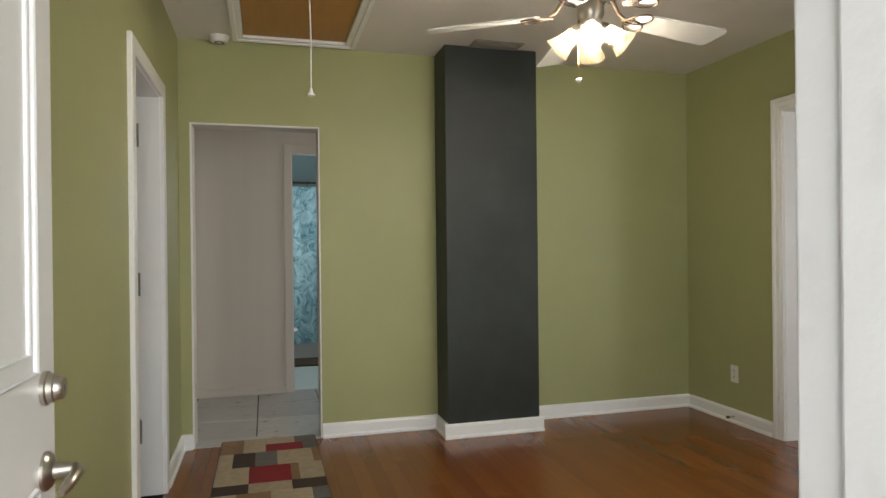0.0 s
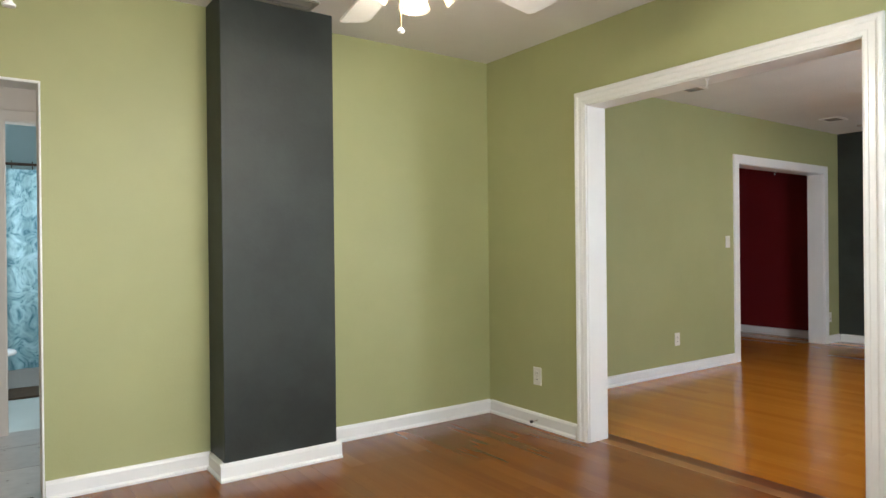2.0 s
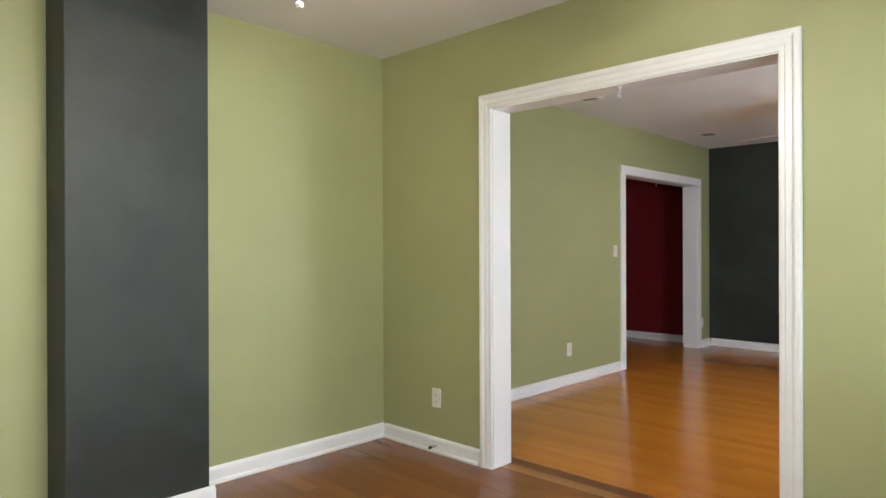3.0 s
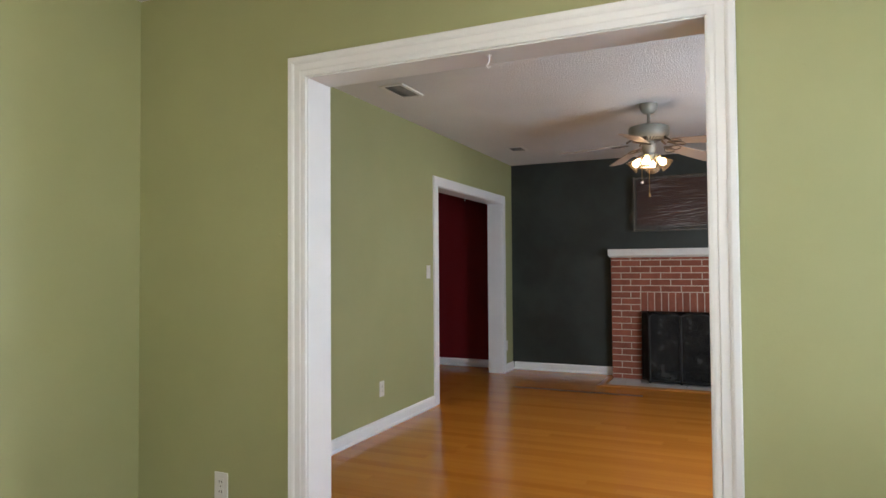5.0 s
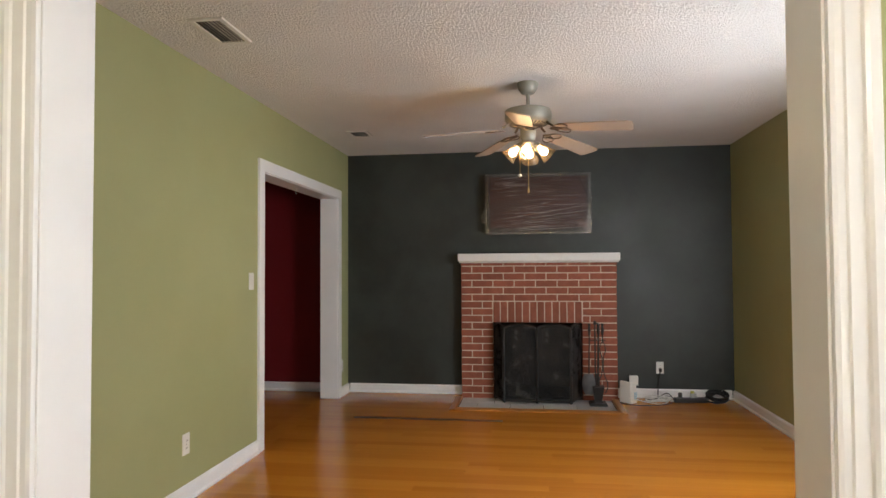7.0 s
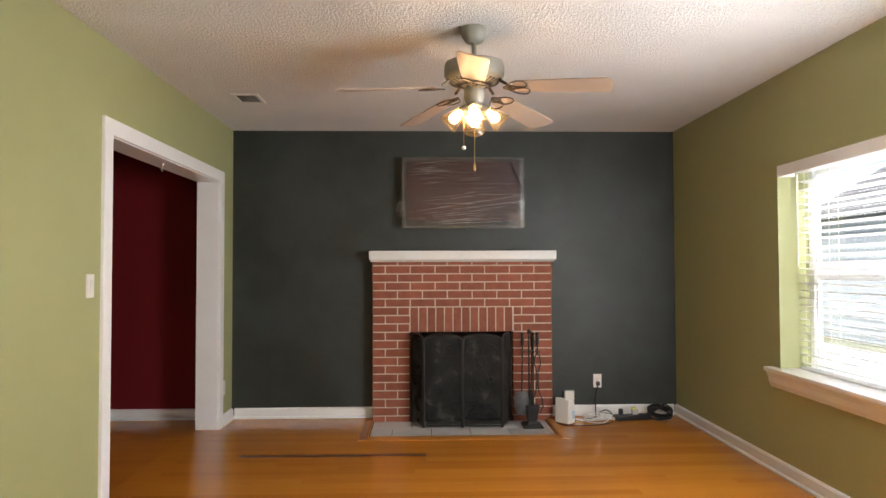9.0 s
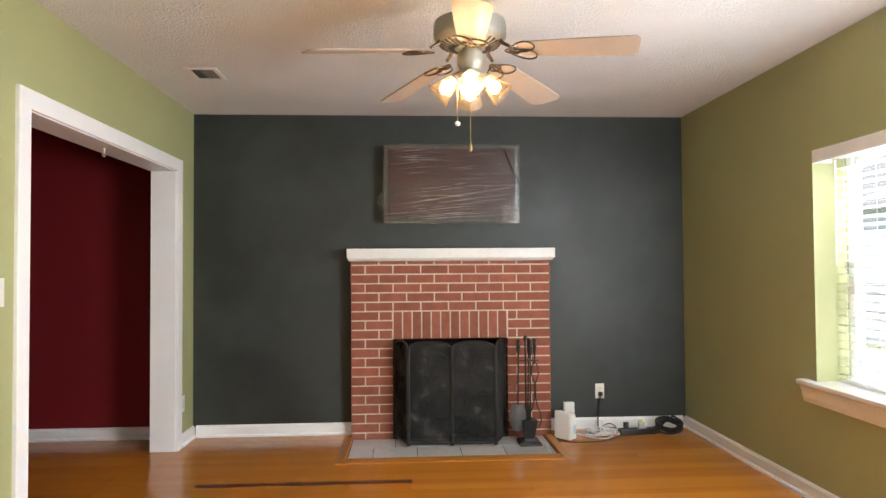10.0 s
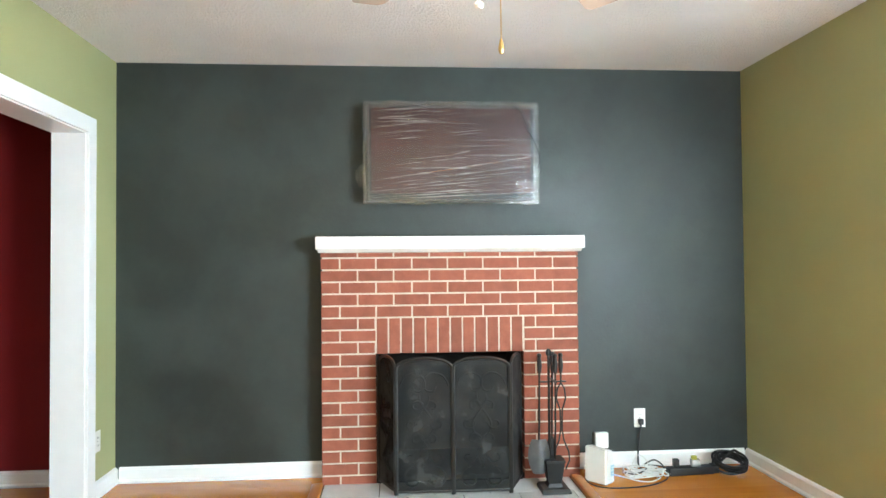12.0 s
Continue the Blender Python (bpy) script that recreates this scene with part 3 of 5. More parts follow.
rose = part("lever_rose", bm_spin([(0.0, 0), (0.034, 0.0), (0.034, 0.005), (0.028, 0.012), (0.015, 0.016), (0.013, 0.045), (0, 0.045)], steps=28), NICKEL, door, "brushed nickel lever handle", smooth=True)
rose.matrix_basis = pose(0, KY, 0.800, 0, 90, 0)
part("door_lever", bm_tube([(0, 0.010, 0.044), (0, -0.002, 0.052), (0.002, -0.02, 0.055), (0.005, -0.042, 0.054), (0.010, -0.062, 0.050), (0.016, -0.076, 0.044)], [0.010, 0.012, 0.011, 0.010, 0.010, 0.007], steps=12), NICKEL, rose, smooth=True)
for z in (0.25, 1.03, 1.8):
    part("hinge", bm_tube([(-0.048, -0.004, z - 0.05), (-0.048, -0.004, z + 0.05)], 0.007), STEEL, door)

# ---- window of the living room ----
win = thing("window_1", "white framed window in a green reveal", "window", kind="structure")
FYW = 1.005
part("window_frame", boxes((WX0, WX1, FYW - 0.03, FYW + 0.02, WZ0 + 0.02, WZ0 + 0.06), (WX0, WX1, FYW - 0.03, FYW + 0.02, WZ1 - 0.04, WZ1), (WX0, WX0 + 0.045, FYW - 0.03, FYW + 0.02, WZ0 + 0.06, WZ1 - 0.04), (WX1 - 0.045, WX1, FYW - 0.03, FYW + 0.02, WZ0 + 0.06, WZ1 - 0.04)), WHITE, win)
MID = (WX0 + WX1) / 2
part("mullion", bm_box(MID - 0.04, MID + 0.04, FYW - 0.028, FYW + 0.018, WZ0 + 0.06, WZ1 - 0.04, bevel=0.003), WHITE, win)
for a, b in ((WX0 + 0.045, MID - 0.04), (MID + 0.04, WX1 - 0.045)):
    part("meeting_rail", bm_box(a, b, FYW - 0.015, FYW + 0.015, 1.215, 1.255, bevel=0.003), WHITE, win)
    for z0, z1 in ((WZ0 + 0.06, 1.215), (1.255, WZ1 - 0.04)):
        s = part("sash", boxes((a, a + 0.03, FYW - 0.012, FYW + 0.012, z0, z1), (b - 0.03, b, FYW - 0.012, FYW + 0.012, z0, z1), (a + 0.03, b - 0.03, FYW - 0.012, FYW + 0.012, z0, z0 + 0.028), (a + 0.03, b - 0.03, FYW - 0.012, FYW + 0.012, z1 - 0.028, z1)), WHITE, win)
        p = part("pane", boxes((a + 0.03, b - 0.03, FYW - 0.002, FYW + 0.002, z0 + 0.028, z1 - 0.028)), GLASS, s)
        p.visible_shadow = False
part("window_stool", bm_box(WX0 - 0.09, WX1 + 0.10, FYW + 0.02, YW + 0.055, WZ0 - 0.006, WZ0 + 0.020, bevel=0.006), WHITE, win, "white painted window stool")
part("window_apron", bm_run([(0, 0), (0.018, 0), (0.030, 0.030), (0.034, 0.062), (0.045, 0.090), (0, 0.094)], (WX0 - 0.07, YW, WZ0 - 0.100), (WX1 + 0.085, YW, WZ0 - 0.100), (0, 1, 0)), WHITE, win, "white moulded apron under the stool")

blind = thing("window_blind", "white horizontal slat blind, let down and open", "blind")
BY = 1.082
part("headrail", bm_box(WX0 + 0.01, WX1 - 0.010, BY - 0.03, BY + 0.03, WZ1 - 0.050, WZ1 - 0.004, bevel=0.003), WHITE, blind)
part("valance", bm_box(WX0 + 0.004, WX1 - 0.004, YW - 0.014, YW + 0.005, WZ1 - 0.072, WZ1 - 0.005, bevel=0.004), WHITE, blind, "white valance before the headrail")
part("valance_return", bm_box(WX1 - 0.012, WX1 - 0.004, BY + 0.03, YW - 0.014, WZ1 - 0.072, WZ1 - 0.005, bevel=0.002), WHITE, blind)
part("valance_return", bm_box(WX0 + 0.004, WX0 + 0.012, BY + 0.03, YW - 0.014, WZ1 - 0.072, WZ1 - 0.005, bevel=0.002), WHITE, blind)
slat_me = None
z = WZ0 + 0.062
while z < WZ1 - 0.075:
    if slat_me is None:
        bm = bmesh.new()
        n = 4
        L0, L1 = WX0 + 0.02, WX1 - 0.028
        for s in (0, 1):
            for k in range(n + 1):
                u = k / n - 0.5
                for x in (L0, L1):
                    bm.verts.new((x, u * 0.050, 0.004 * (1 - 4 * u * u) - 0.0025 * s))
        bm.verts.ensure_lookup_table()
        w = 2 * (n + 1)
        for k in range(n):
            bm.faces.new([bm.verts[i] for i in (2 * k, 2 * k + 1, 2 * k + 3, 2 * k + 2)])
            bm.faces.new([bm.verts[w + i] for i in (2 * k + 2, 2 * k + 3, 2 * k + 1, 2 * k)])
        for k in (0, n):
            bm.faces.new([bm.verts[i] for i in (2 * k, 2 * k + 1, w + 2 * k + 1, w + 2 * k)])
        bmesh.ops.recalc_face_normals(bm, faces=bm.faces)
        ob = part("slat", bm, SLAT, blind)
        slat_me = ob.data
    else:
        ob = new("slat", slat_me)
        ob.parent = blind
    ob.matrix_basis = pose(0, BY, z, 9 + random.uniform(-1.5, 1.5), random.uniform(-0.05, 0.05), 0)
    z += 0.0435
part("bottom_rail", bm_box(WX0 + 0.02, WX1 - 0.028, BY - 0.026, BY + 0.026, WZ0 + 0.022, WZ0 + 0.036, bevel=0.004), WHITE, blind)
for x in (WX1 - 0.10, WX1 - 0.33, MID + 0.25, MID - 0.25, WX0 + 0.33, WX0 + 0.10):
    part("ladder_cord", boxes((x - 0.0012, x + 0.0012, BY + 0.0265, BY + 0.028, WZ0 + 0.03, WZ1 - 0.06), (x - 0.0012, x + 0.0012, BY - 0.028, BY - 0.0265, WZ0 + 0.03, WZ1 - 0.06)), CABLE_WHITE, blind)
part("tilt_wand", bm_tube([(WX1 - 0.045, BY + 0.036, WZ1 - 0.06), (WX1 - 0.045, BY + 0.038, WZ1 - 0.62)], 0.004), PLASTIC_WHITE, blind)

# front window, seen only as a gleam on the chimney breast
fw = thing("window_2", "white framed front window with clear panes", "window", kind="structure")
part("window_frame", boxes((2.45, 3.35, 1.34, 1.40, 0.80, 0.85), (2.45, 3.35, 1.34, 1.40, 1.85, 1.90), (2.45, 2.50, 1.34, 1.40, 0.85, 1.85), (3.30, 3.35, 1.34, 1.40, 0.85, 1.85), (2.50, 3.30, 1.355, 1.395, 1.33, 1.37)), WHITE, fw)
for z0, z1 in ((0.85, 1.33), (1.37, 1.85)):
    p = part("pane", boxes((2.50, 3.30, 1.372, 1.376, z0, z1)), GLASS, fw)
    p.visible_shadow = False

# ---- fireplace ----
BX = 8.852                       # brick face
PY0, PY1, PZ = 2.312, 3.812, 1.314
fire = thing("fireplace", "red brick fireplace with pale mortar and a blackened firebox", "fireplace", BX, (PY0 + PY1) / 2, 0, kind="structure")
FO = Matrix.Translation((-BX, -(PY0 + PY1) / 2, 0))


def fpart(name, bm, mat, label=""):
    bmesh.ops.transform(bm, matrix=FO, verts=bm.verts)
    return part(name, bm, mat, fire, label)


JO = 0.006
fpart("mortar_core", boxes((BX + JO, XF - 0.002, PY0 + 0.004, FY0 - 0.004, -0.03, PZ), (BX + JO, XF - 0.002, FY1 + 0.004, PY1 - 0.004, -0.03, PZ), (BX + JO, XF - 0.002, FY0 - 0.004, FY1 + 0.004, FZ + 0.004, PZ)), MORTAR)
fpart("firebox", boxes((XF + 0.45, XF + 0.50, FY0 - 0.1, FY1 + 0.1, -0.013, 0.9), (XF - 0.002, XF + 0.45, FY0 - 0.1, FY0, -0.013, 0.9), (XF - 0.002, XF + 0.45, FY1, FY1 + 0.1, -0.013, 0.9), (XF - 0.002, XF + 0.45, FY0, FY1, FZ, 0.9), (XF - 0.1, XF + 0.45, FY0, FY1, -0.013, 0.012)), SOOT, "sooty black firebox")

brick_meshes = {}


def brick(y0, y1, z0, z1, proud=0.0):
    """One brick on the face; alike bricks share a mesh."""
    key = (round(y1 - y0, 3), round(z1 - z0, 3))
    if key not in brick_meshes:
        bm = bm_box(0, 0.09, -key[0] / 2, key[0] / 2, -key[1] / 2, key[1] / 2)
        front = [e for e in bm.edges if all(v.co.x < 0.001 for v in e.verts)]
        bmesh.ops.bevel(bm, geom=front, offset=0.0022, segments=1, affect="EDGES")
        me = bpy.data.meshes.new("brick")
        bm.to_mesh(me)
        bm.free()
        me.materials.append(BRICK)
        brick_meshes[key] = me
    ob = new("brick", brick_meshes[key])
    ob.parent = fire
    ob.matrix_basis = pose(-proud + random.uniform(-0.0012, 0.0012), (y0 + y1) / 2 - (PY0 + PY1) / 2, (z0 + z1) / 2, 0, random.uniform(-0.25, 0.25), 0)
    return ob


COURSE, BLEN, JOINT = 0.0692, 0.2077, 0.0100
rows = 19
for k in range(rows + 1):
    z0 = k * COURSE - 0.026
    z1 = min(z0 + COURSE - JOINT, PZ - 0.002)
    if z1 - z0 < 0.012:
        continue
    proud = 0.003 if k >= rows - 2 else 0.0
    edges = [PY1 + proud]
    y = PY1 - (BLEN / 2 + 0.002 if k % 2 == 0 else BLEN)
    while y > PY0 + 0.05:
        edges.append(y)
        y -= BLEN
    edges.append(PY0 - proud)
    for a, b in zip(edges, edges[1:]):
        top, low = a - JOINT / 2, b + JOINT / 2
        if a == edges[0]:
            top = a
        if b == edges[-1]:
            low = b
        if z1 < FZ + 0.213:
            if low < FY1 and top > FY1:
                low = FY1 + 0.001 if z0 < FZ else FY1 + 0.008
            if low < FY0 and top > FY0:
                top = FY0 - 0.001 if z0 < FZ else FY0 - 0.008
            if low >= FY0 - 0.012 and top <= FY1 + 0.012:
                continue
        if top - low > 0.02:
            brick(low, top, z0, z1, proud)
n = 12
for k in range(n):
    w = (FY1 - FY0) / n
    brick(FY0 + k * w + JOINT / 2, FY0 + (k + 1) * w - JOINT / 2, FZ + 0.002, FZ + 0.205)
mantel = thing("mantel_shelf", "white painted wooden mantel shelf on the fireplace", "mantel shelf", 8.885, 3.06, PZ)
part("shelf", bm_box(-0.096, 0.093, -0.778, 0.778, 0.018, 0.092, bevel=0.005), OLD_WHITE, mantel)
part("bed_moulding", bm_run([(0, 0.001), (0.006, 0.001), (0.030, 0.022), (0, 0.022)], (-0.045, -0.768, 0), (-0.045, 0.768, 0), (-1, 0, 0)), OLD_WHITE, mantel)

# hearth: tiles set a little below the boards, with a broad wooden border
hearth = thing("hearth", "sunken hearth of grey white tiles with a wooden border", "hearth", kind="structure")
HX, HY0, HY1, HB, HZ0 = 8.325, 2.372, 3.803, 0.100, -0.010
part("hearth_bed", boxes((HX, BX + JO - 0.001, HY0, HY1, -0.03, HZ0 - 0.007)), GROUT, hearth)
TR = [(0, -0.013), (HB, -0.013), (HB, 0.002), (HB - 0.010, 0.006), (0.020, 0.012), (0.004, 0.010), (0, 0.004)]
part("border", bm_run(TR, (HX, HY0, 0), (HX, HY1, 0), (-1, 0, 0), mitre_a=0, mitre_b=0), OAK_TRIM, hearth, "varnished oak border")
SIDE = [(o * 0.62, u) for o, u in TR]
part("border", bm_run(SIDE, (HX - HB, HY0, 0), (8.83, HY0, 0), (0, -1, 0)), OAK_TRIM, hearth, "varnished oak border")
part("border", bm_run(SIDE, (HX - HB, HY1, 0), (8.83, HY1, 0), (0, 1, 0)), OAK_TRIM, hearth, "varnished oak border")
for row, (x0, x1) in enumerate(((HX + 0.002, HX + 0.3085), (HX + 0.3115, BX + JO - 0.004))):
    y = HY1 - (0.17 if row == 0 else 0.32)
    top = HY1 - 0.004
    while top > HY0 + 0.01:
        low = max(y, HY0 + 0.004)
        part("tile", bm_box(x0, x1, low + 0.0025, top - 0.0025, HZ0 - 0.010, HZ0, bevel=0.0015), HEARTH_TILE, hearth)
        top, y = low, y - 0.3045

# ---- folding fire screen ----
screen = thing("fire_screen", "black iron folding fire screen with arched scrollwork panels", "fire screen", 8.63, 3.06, HZ0 + 0.009)


def screen_panel(p, q, h0, h1, flip=False):
    """A panel from foot p to foot q (x, y), shoulder height h0, arch height h1."""
    p, q = Vector((*p, 0)), Vector((*q, 0))
    d = q - p
    side = Vector((d.y, -d.x, 0)).normalized() * 0.004

    def at(u, z):
        return p + d * u + Vector((0, 0, z))

    arch = [at(0.5 - 0.5 * math.cos(math.pi * k / 14), h0 + (h1 - h0) * math.sin(math.pi * k / 14)) for k in range(15)]
    pan = part("screen_panel", bm_tube([at(0, 0)] + arch + [at(1, 0)], 0.0085, steps=8), IRON, screen, smooth=True)
    part("bottom_bar", bm_tube([at(0.02, 0.02), at(0.98, 0.02)], 0.007), IRON, pan)
    bm = bmesh.new()
    ring = [bm.verts.new(at(0.01, 0.01))] + [bm.verts.new(v) for v in arch] + [bm.verts.new(at(0.99, 0.01))]
    bm.faces.new(ring)
    part("wire_mesh", bm, MESH, pan)
    bm = bmesh.new()
    w = d.length

    def scroll(u, z, r, turns, start, hand):
        pts = []
        for k in range(20):
            s = k / 19
            ang = start + hand * turns * math.tau * s
            rr = r * (1 - 0.82 * s)
            pts.append(at(u + rr * math.cos(ang) / w, z + rr * math.sin(ang)) - side * 2)
        bm_tube(pts, 0.0055, bm, 6)

    # tall S vines from the foot, curling outwards, under a pair of scrolls in the arch
    for hand, u in ((1, 0.30), (-1, 0.70)):
        scroll(u, 0.085, 0.062, 1.15, math.pi / 2 if hand > 0 else math.pi / 2, hand)
        scroll(u + 0.05 * hand, 0.585, 0.085, 0.95, math.pi if hand > 0 else 0, -hand)
        vine = [at(u + hand * (0.16 + 0.13 * math.sin(k * 0.62)), 0.14 + k * 0.030) - side * 2 for k in range(14)]
        bm_tube(vine, 0.0050, bm, 6)
        for k in (2, 5, 8, 11):
            base = 0.14 + k * 0.030
            scroll(u + hand * (0.06 if k % 2 else -0.04), base, 0.040, 0.85, 0 if hand > 0 else math.pi, hand if k % 2 else -hand)
    part("scrollwork", bm, IRON, pan, smooth=True)
    return pan


yo = 3.06
screen_panel((-0.010, 3.386 - yo), (-0.020, 3.084 - yo), 0.682, 0.735)
screen_panel((-0.020, 3.076 - yo), (-0.030, 2.770 - yo), 0.682, 0.735)
screen_panel((0.200, 3.484 - yo), (-0.005, 3.394 - yo), 0.682, 0.735)
screen_panel((-0.025, 2.762 - yo), (0.190, 2.668 - yo), 0.682, 0.735)

# ---- fire tools ----
tools = thing("fire_tool_set", "black wrought iron fire tools hanging on a stand", "fire tools", 8.645, 2.520, HZ0 + 0.001)
part("base", bm_spin([(0, 0), (0.112, 0), (0.112, 0.012), (0.098, 0.026), (0, 0.028)], steps=4), IRON, tools).matrix_basis = pose(0, 0, 0, 0, 0, 45)
part("pedestal", bm_spin([(0, 0.026), (0.060, 0.026), (0.046, 0.044), (0.052, 0.060), (0.072, 0.160), (0.076, 0.164), (0.076, 0.174), (0, 0.174)], steps=4), IRON, tools).matrix_basis = pose(0, 0, 0, 0, 0, 45)
part("stem", bm_tube([(0, 0.022, 0.17), (0, 0.022, 0.74)], 0.007), IRON, tools)
part("knob", bm_spin([(0, 0.735), (0.013, 0.74), (0.017, 0.755), (0.012, 0.770), (0.006, 0.778), (0, 0.782)], steps=16, centre=(0, 0.022, 0)), IRON, tools, smooth=True)
part("hanger", boxes((-0.075, 0.075, -0.005, 0.005, 0.600, 0.608), (-0.005, 0.005, -0.075, 0.075, 0.592, 0.5999)), IRON, tools)


def tool(name, x, y, lean, tip):
    handle = [(0.0, 0.755), (0.010, 0.752), (0.014, 0.742), (0.009, 0.730), (0.012, 0.715), (0.014, 0.690), (0.011, 0.655), (0.006, 0.640), (0, 0.640)]
    bm = bm_spin(handle, steps=14, centre=(x, y, 0))
    bm_tube([(x, y, 0.645), (x + lean[0], y + lean[1], tip)], 0.0055, bm, 8)
    return part(name, bm, IRON, tools, smooth=True)


shovel = tool("shovel", 0.0, 0.074, (-0.01, 0.008), 0.26)
bm = bmesh.new()
n = 10
cols = []
for i in range(n + 1):
    u = i / n
    w = 0.068 * math.sin(math.pi * (0.16 + 0.74 * u)) ** 0.6
    cols.append([bm.verts.new((-0.014 - 0.012 * (1 - (2 * k / 6 - 1) ** 2) + 0.006 * u, 0.084 + w * 0.9 * (2 * k / 6 - 1), 0.285 - 0.19 * u)) for k in range(7)])
for a, b in zip(cols, cols[1:]):
    for k in range(6):
        bm.faces.new((a[k], a[k + 1], b[k + 1], b[k]))
bmesh.ops.solidify(bm, geom=bm.faces, thickness=0.002)
part("scoop", bm, DULL_STEEL, shovel, "dull steel scoop", smooth=True)
tool("poker", -0.030, -0.008, (0.02, 0.0), 0.17)
brush = tool("brush", 0.055, -0.012, (-0.02, 0.012), 0.27)
part("bristles", bm_spin([(0, 0.285), (0.012, 0.280), (0.022, 0.25), (0.026, 0.16), (0.024, 0.155), (0, 0.155)], steps=16, centre=(0.05, 0, 0)), BLACK_PLASTIC, brush)
tongs = tool("tongs", 0.0, -0.046, (0.0, 0.0), 0.58)
for s in (1, -1):
    part("tong_arm", bm_tube([(0, -0.046, 0.59), (0, -0.046 + s * 0.020, 0.555), (0, -0.046 + s * 0.026, 0.50), (0, -0.046 + s * 0.006, 0.44), (0, -0.046 + s * 0.004, 0.33), (0, -0.046 + s * 0.014, 0.27), (0, -0.046 + s * 0.040, 0.21), (0, -0.046 + s * 0.044, 0.16), (0, -0.046 + s * 0.022, 0.11)], 0.0045, steps=8), IRON, tongs, smooth=True)

# ---- wrapped television ----
tv = thing("television", "flat television on the wall wrapped in clear stretch film", "television", 8.855, 3.055, 1.890)
part("mount", bm_box(0.03, XF - 8.855 - 0.001, -0.20, 0.20, -0.15, 0.15, bevel=0.004), BLACK_PLASTIC, tv)
part("cabinet", bm_box(-0.025, 0.035, -0.495, 0.495, -0.285, 0.285, bevel=0.012), BLACK_PLASTIC, tv)
part("screen", bm_box(-0.0275, -0.0255, -0.465, 0.465, -0.235, 0.262), SCREEN, tv, "dark reddish brown screen")


def film_sheet(y0, y1, z0, z1, ny, nz, shape):
    """A grid of film over the set; shape(u, v) gives its height and sideways pull, u and v from -1 to 1."""
    bm = bmesh.new()
    grid = []
    for j in range(nz + 1):
        row = []
        for i in range(ny + 1):
            u, v = i / ny * 2 - 1, j / nz * 2 - 1
            h, dy, dz = shape(u, v)
            row.append(bm.verts.new((h, y0 + (u + 1) / 2 * (y1 - y0) + dy, z0 + (v + 1) / 2 * (z1 - z0) + dz)))
        grid.append(row)
    for a, b in zip(grid, grid[1:]):
        for i in range(ny):
            bm.faces.new((a[i], a[i + 1], b[i + 1], b[i]))
    return bm, grid


def taut(u, v):
    """Long level wrinkles, pulled aslant in the lower third."""
    slant = 0.16 * u * max(0.0, min(1.0, (-v - 0.15) / 0.3))
    p = Vector((u * 1.1, (v + slant) * 8.0, 0.3))
    wr = 1 - abs(noise.noise(p)) * 2.2 + 0.45 * (1 - abs(noise.noise(p * 2.3 + Vector((4, 1, 0)))) * 2)
    edge = max(abs(u), abs(v)) ** 14
    rag = 0.007 * noise.noise(Vector((u * 5, v * 5, 7)))
    return -0.034 - 0.009 * max(wr, -0.4) * (1 - edge), rag * abs(u) - 0.006 * v * u * abs(v) ** 3, rag * abs(v) + 0.004 * noise.noise(Vector((u * 4, 2, 1)))


bm, grid = film_sheet(-0.508, 0.508, -0.296, 0.296, 64, 150, taut)
ny, nz = 64, 150
rim = [grid[0][i] for i in range(ny + 1)] + [grid[j][ny] for j in range(1, nz + 1)] + [grid[nz][i] for i in range(ny - 1, -1, -1)] + [grid[j][0] for j in range(nz - 1, 0, -1)]
back = [bm.verts.new((0.045, v.co.y * 1.004, v.co.z * 1.004)) for v in rim]
for i in range(len(rim)):
    j = (i + 1) % len(rim)
    bm.faces.new((rim[i], rim[j], back[j], back[i]))
bmesh.ops.recalc_face_normals(bm, faces=bm.faces)
wrap = part("plastic_wrap", bm, FILM, tv, "wrinkled clear stretch film", smooth=True)


def edge_band(y0, y1, z0, z1, seed):
    """Layers of film drawn tight over the bezel along one side."""
    along_y = y1 - y0 > z1 - z0
    ny, nz = (48, 6) if along_y else (6, 32)

    def pulled(u, v):
        s, w = (u, v) if along_y else (v, u)
        n1 = noise.noise(Vector((s * 9, w * 1.2, seed)))
        n2 = noise.noise(Vector((s * 22, w * 2.0, seed + 3)))
        d = 0.008 * noise.noise(Vector((s * 4, seed, 5))) + 0.004 * noise.noise(Vector((s * 15, seed, 8)))
        return -0.047 - 0.004 * n1 - 0.003 * n2, 0 if along_y else d, d if along_y else 0
    return film_sheet(y0, y1, z0, z1, ny, nz, pulled)[0]


for k, (y0, y1, z0, z1) in enumerate(((-0.510, 0.510, 0.258, 0.298), (-0.510, 0.510, -0.300, -0.272), (0.474, 0.512, -0.29, 0.258), (-0.512, -0.476, -0.26, 0.258))):
    part("film_edge", edge_band(y0, y1, z0, z1, 2.0 + 3 * k), FILM_LAYERS, wrap, "milky layered film along the edge", smooth=True)


def crumple(u, v):
    n = noise.noise(Vector((u * 4, v * 4, 1.5))) + 0.7 * noise.noise(Vector((u * 9, v * 9, 6)))
    r = 0.012 * noise.noise(Vector((u * 3, v * 3, 11)))
    return -0.052 - 0.016 * abs(n), r, r


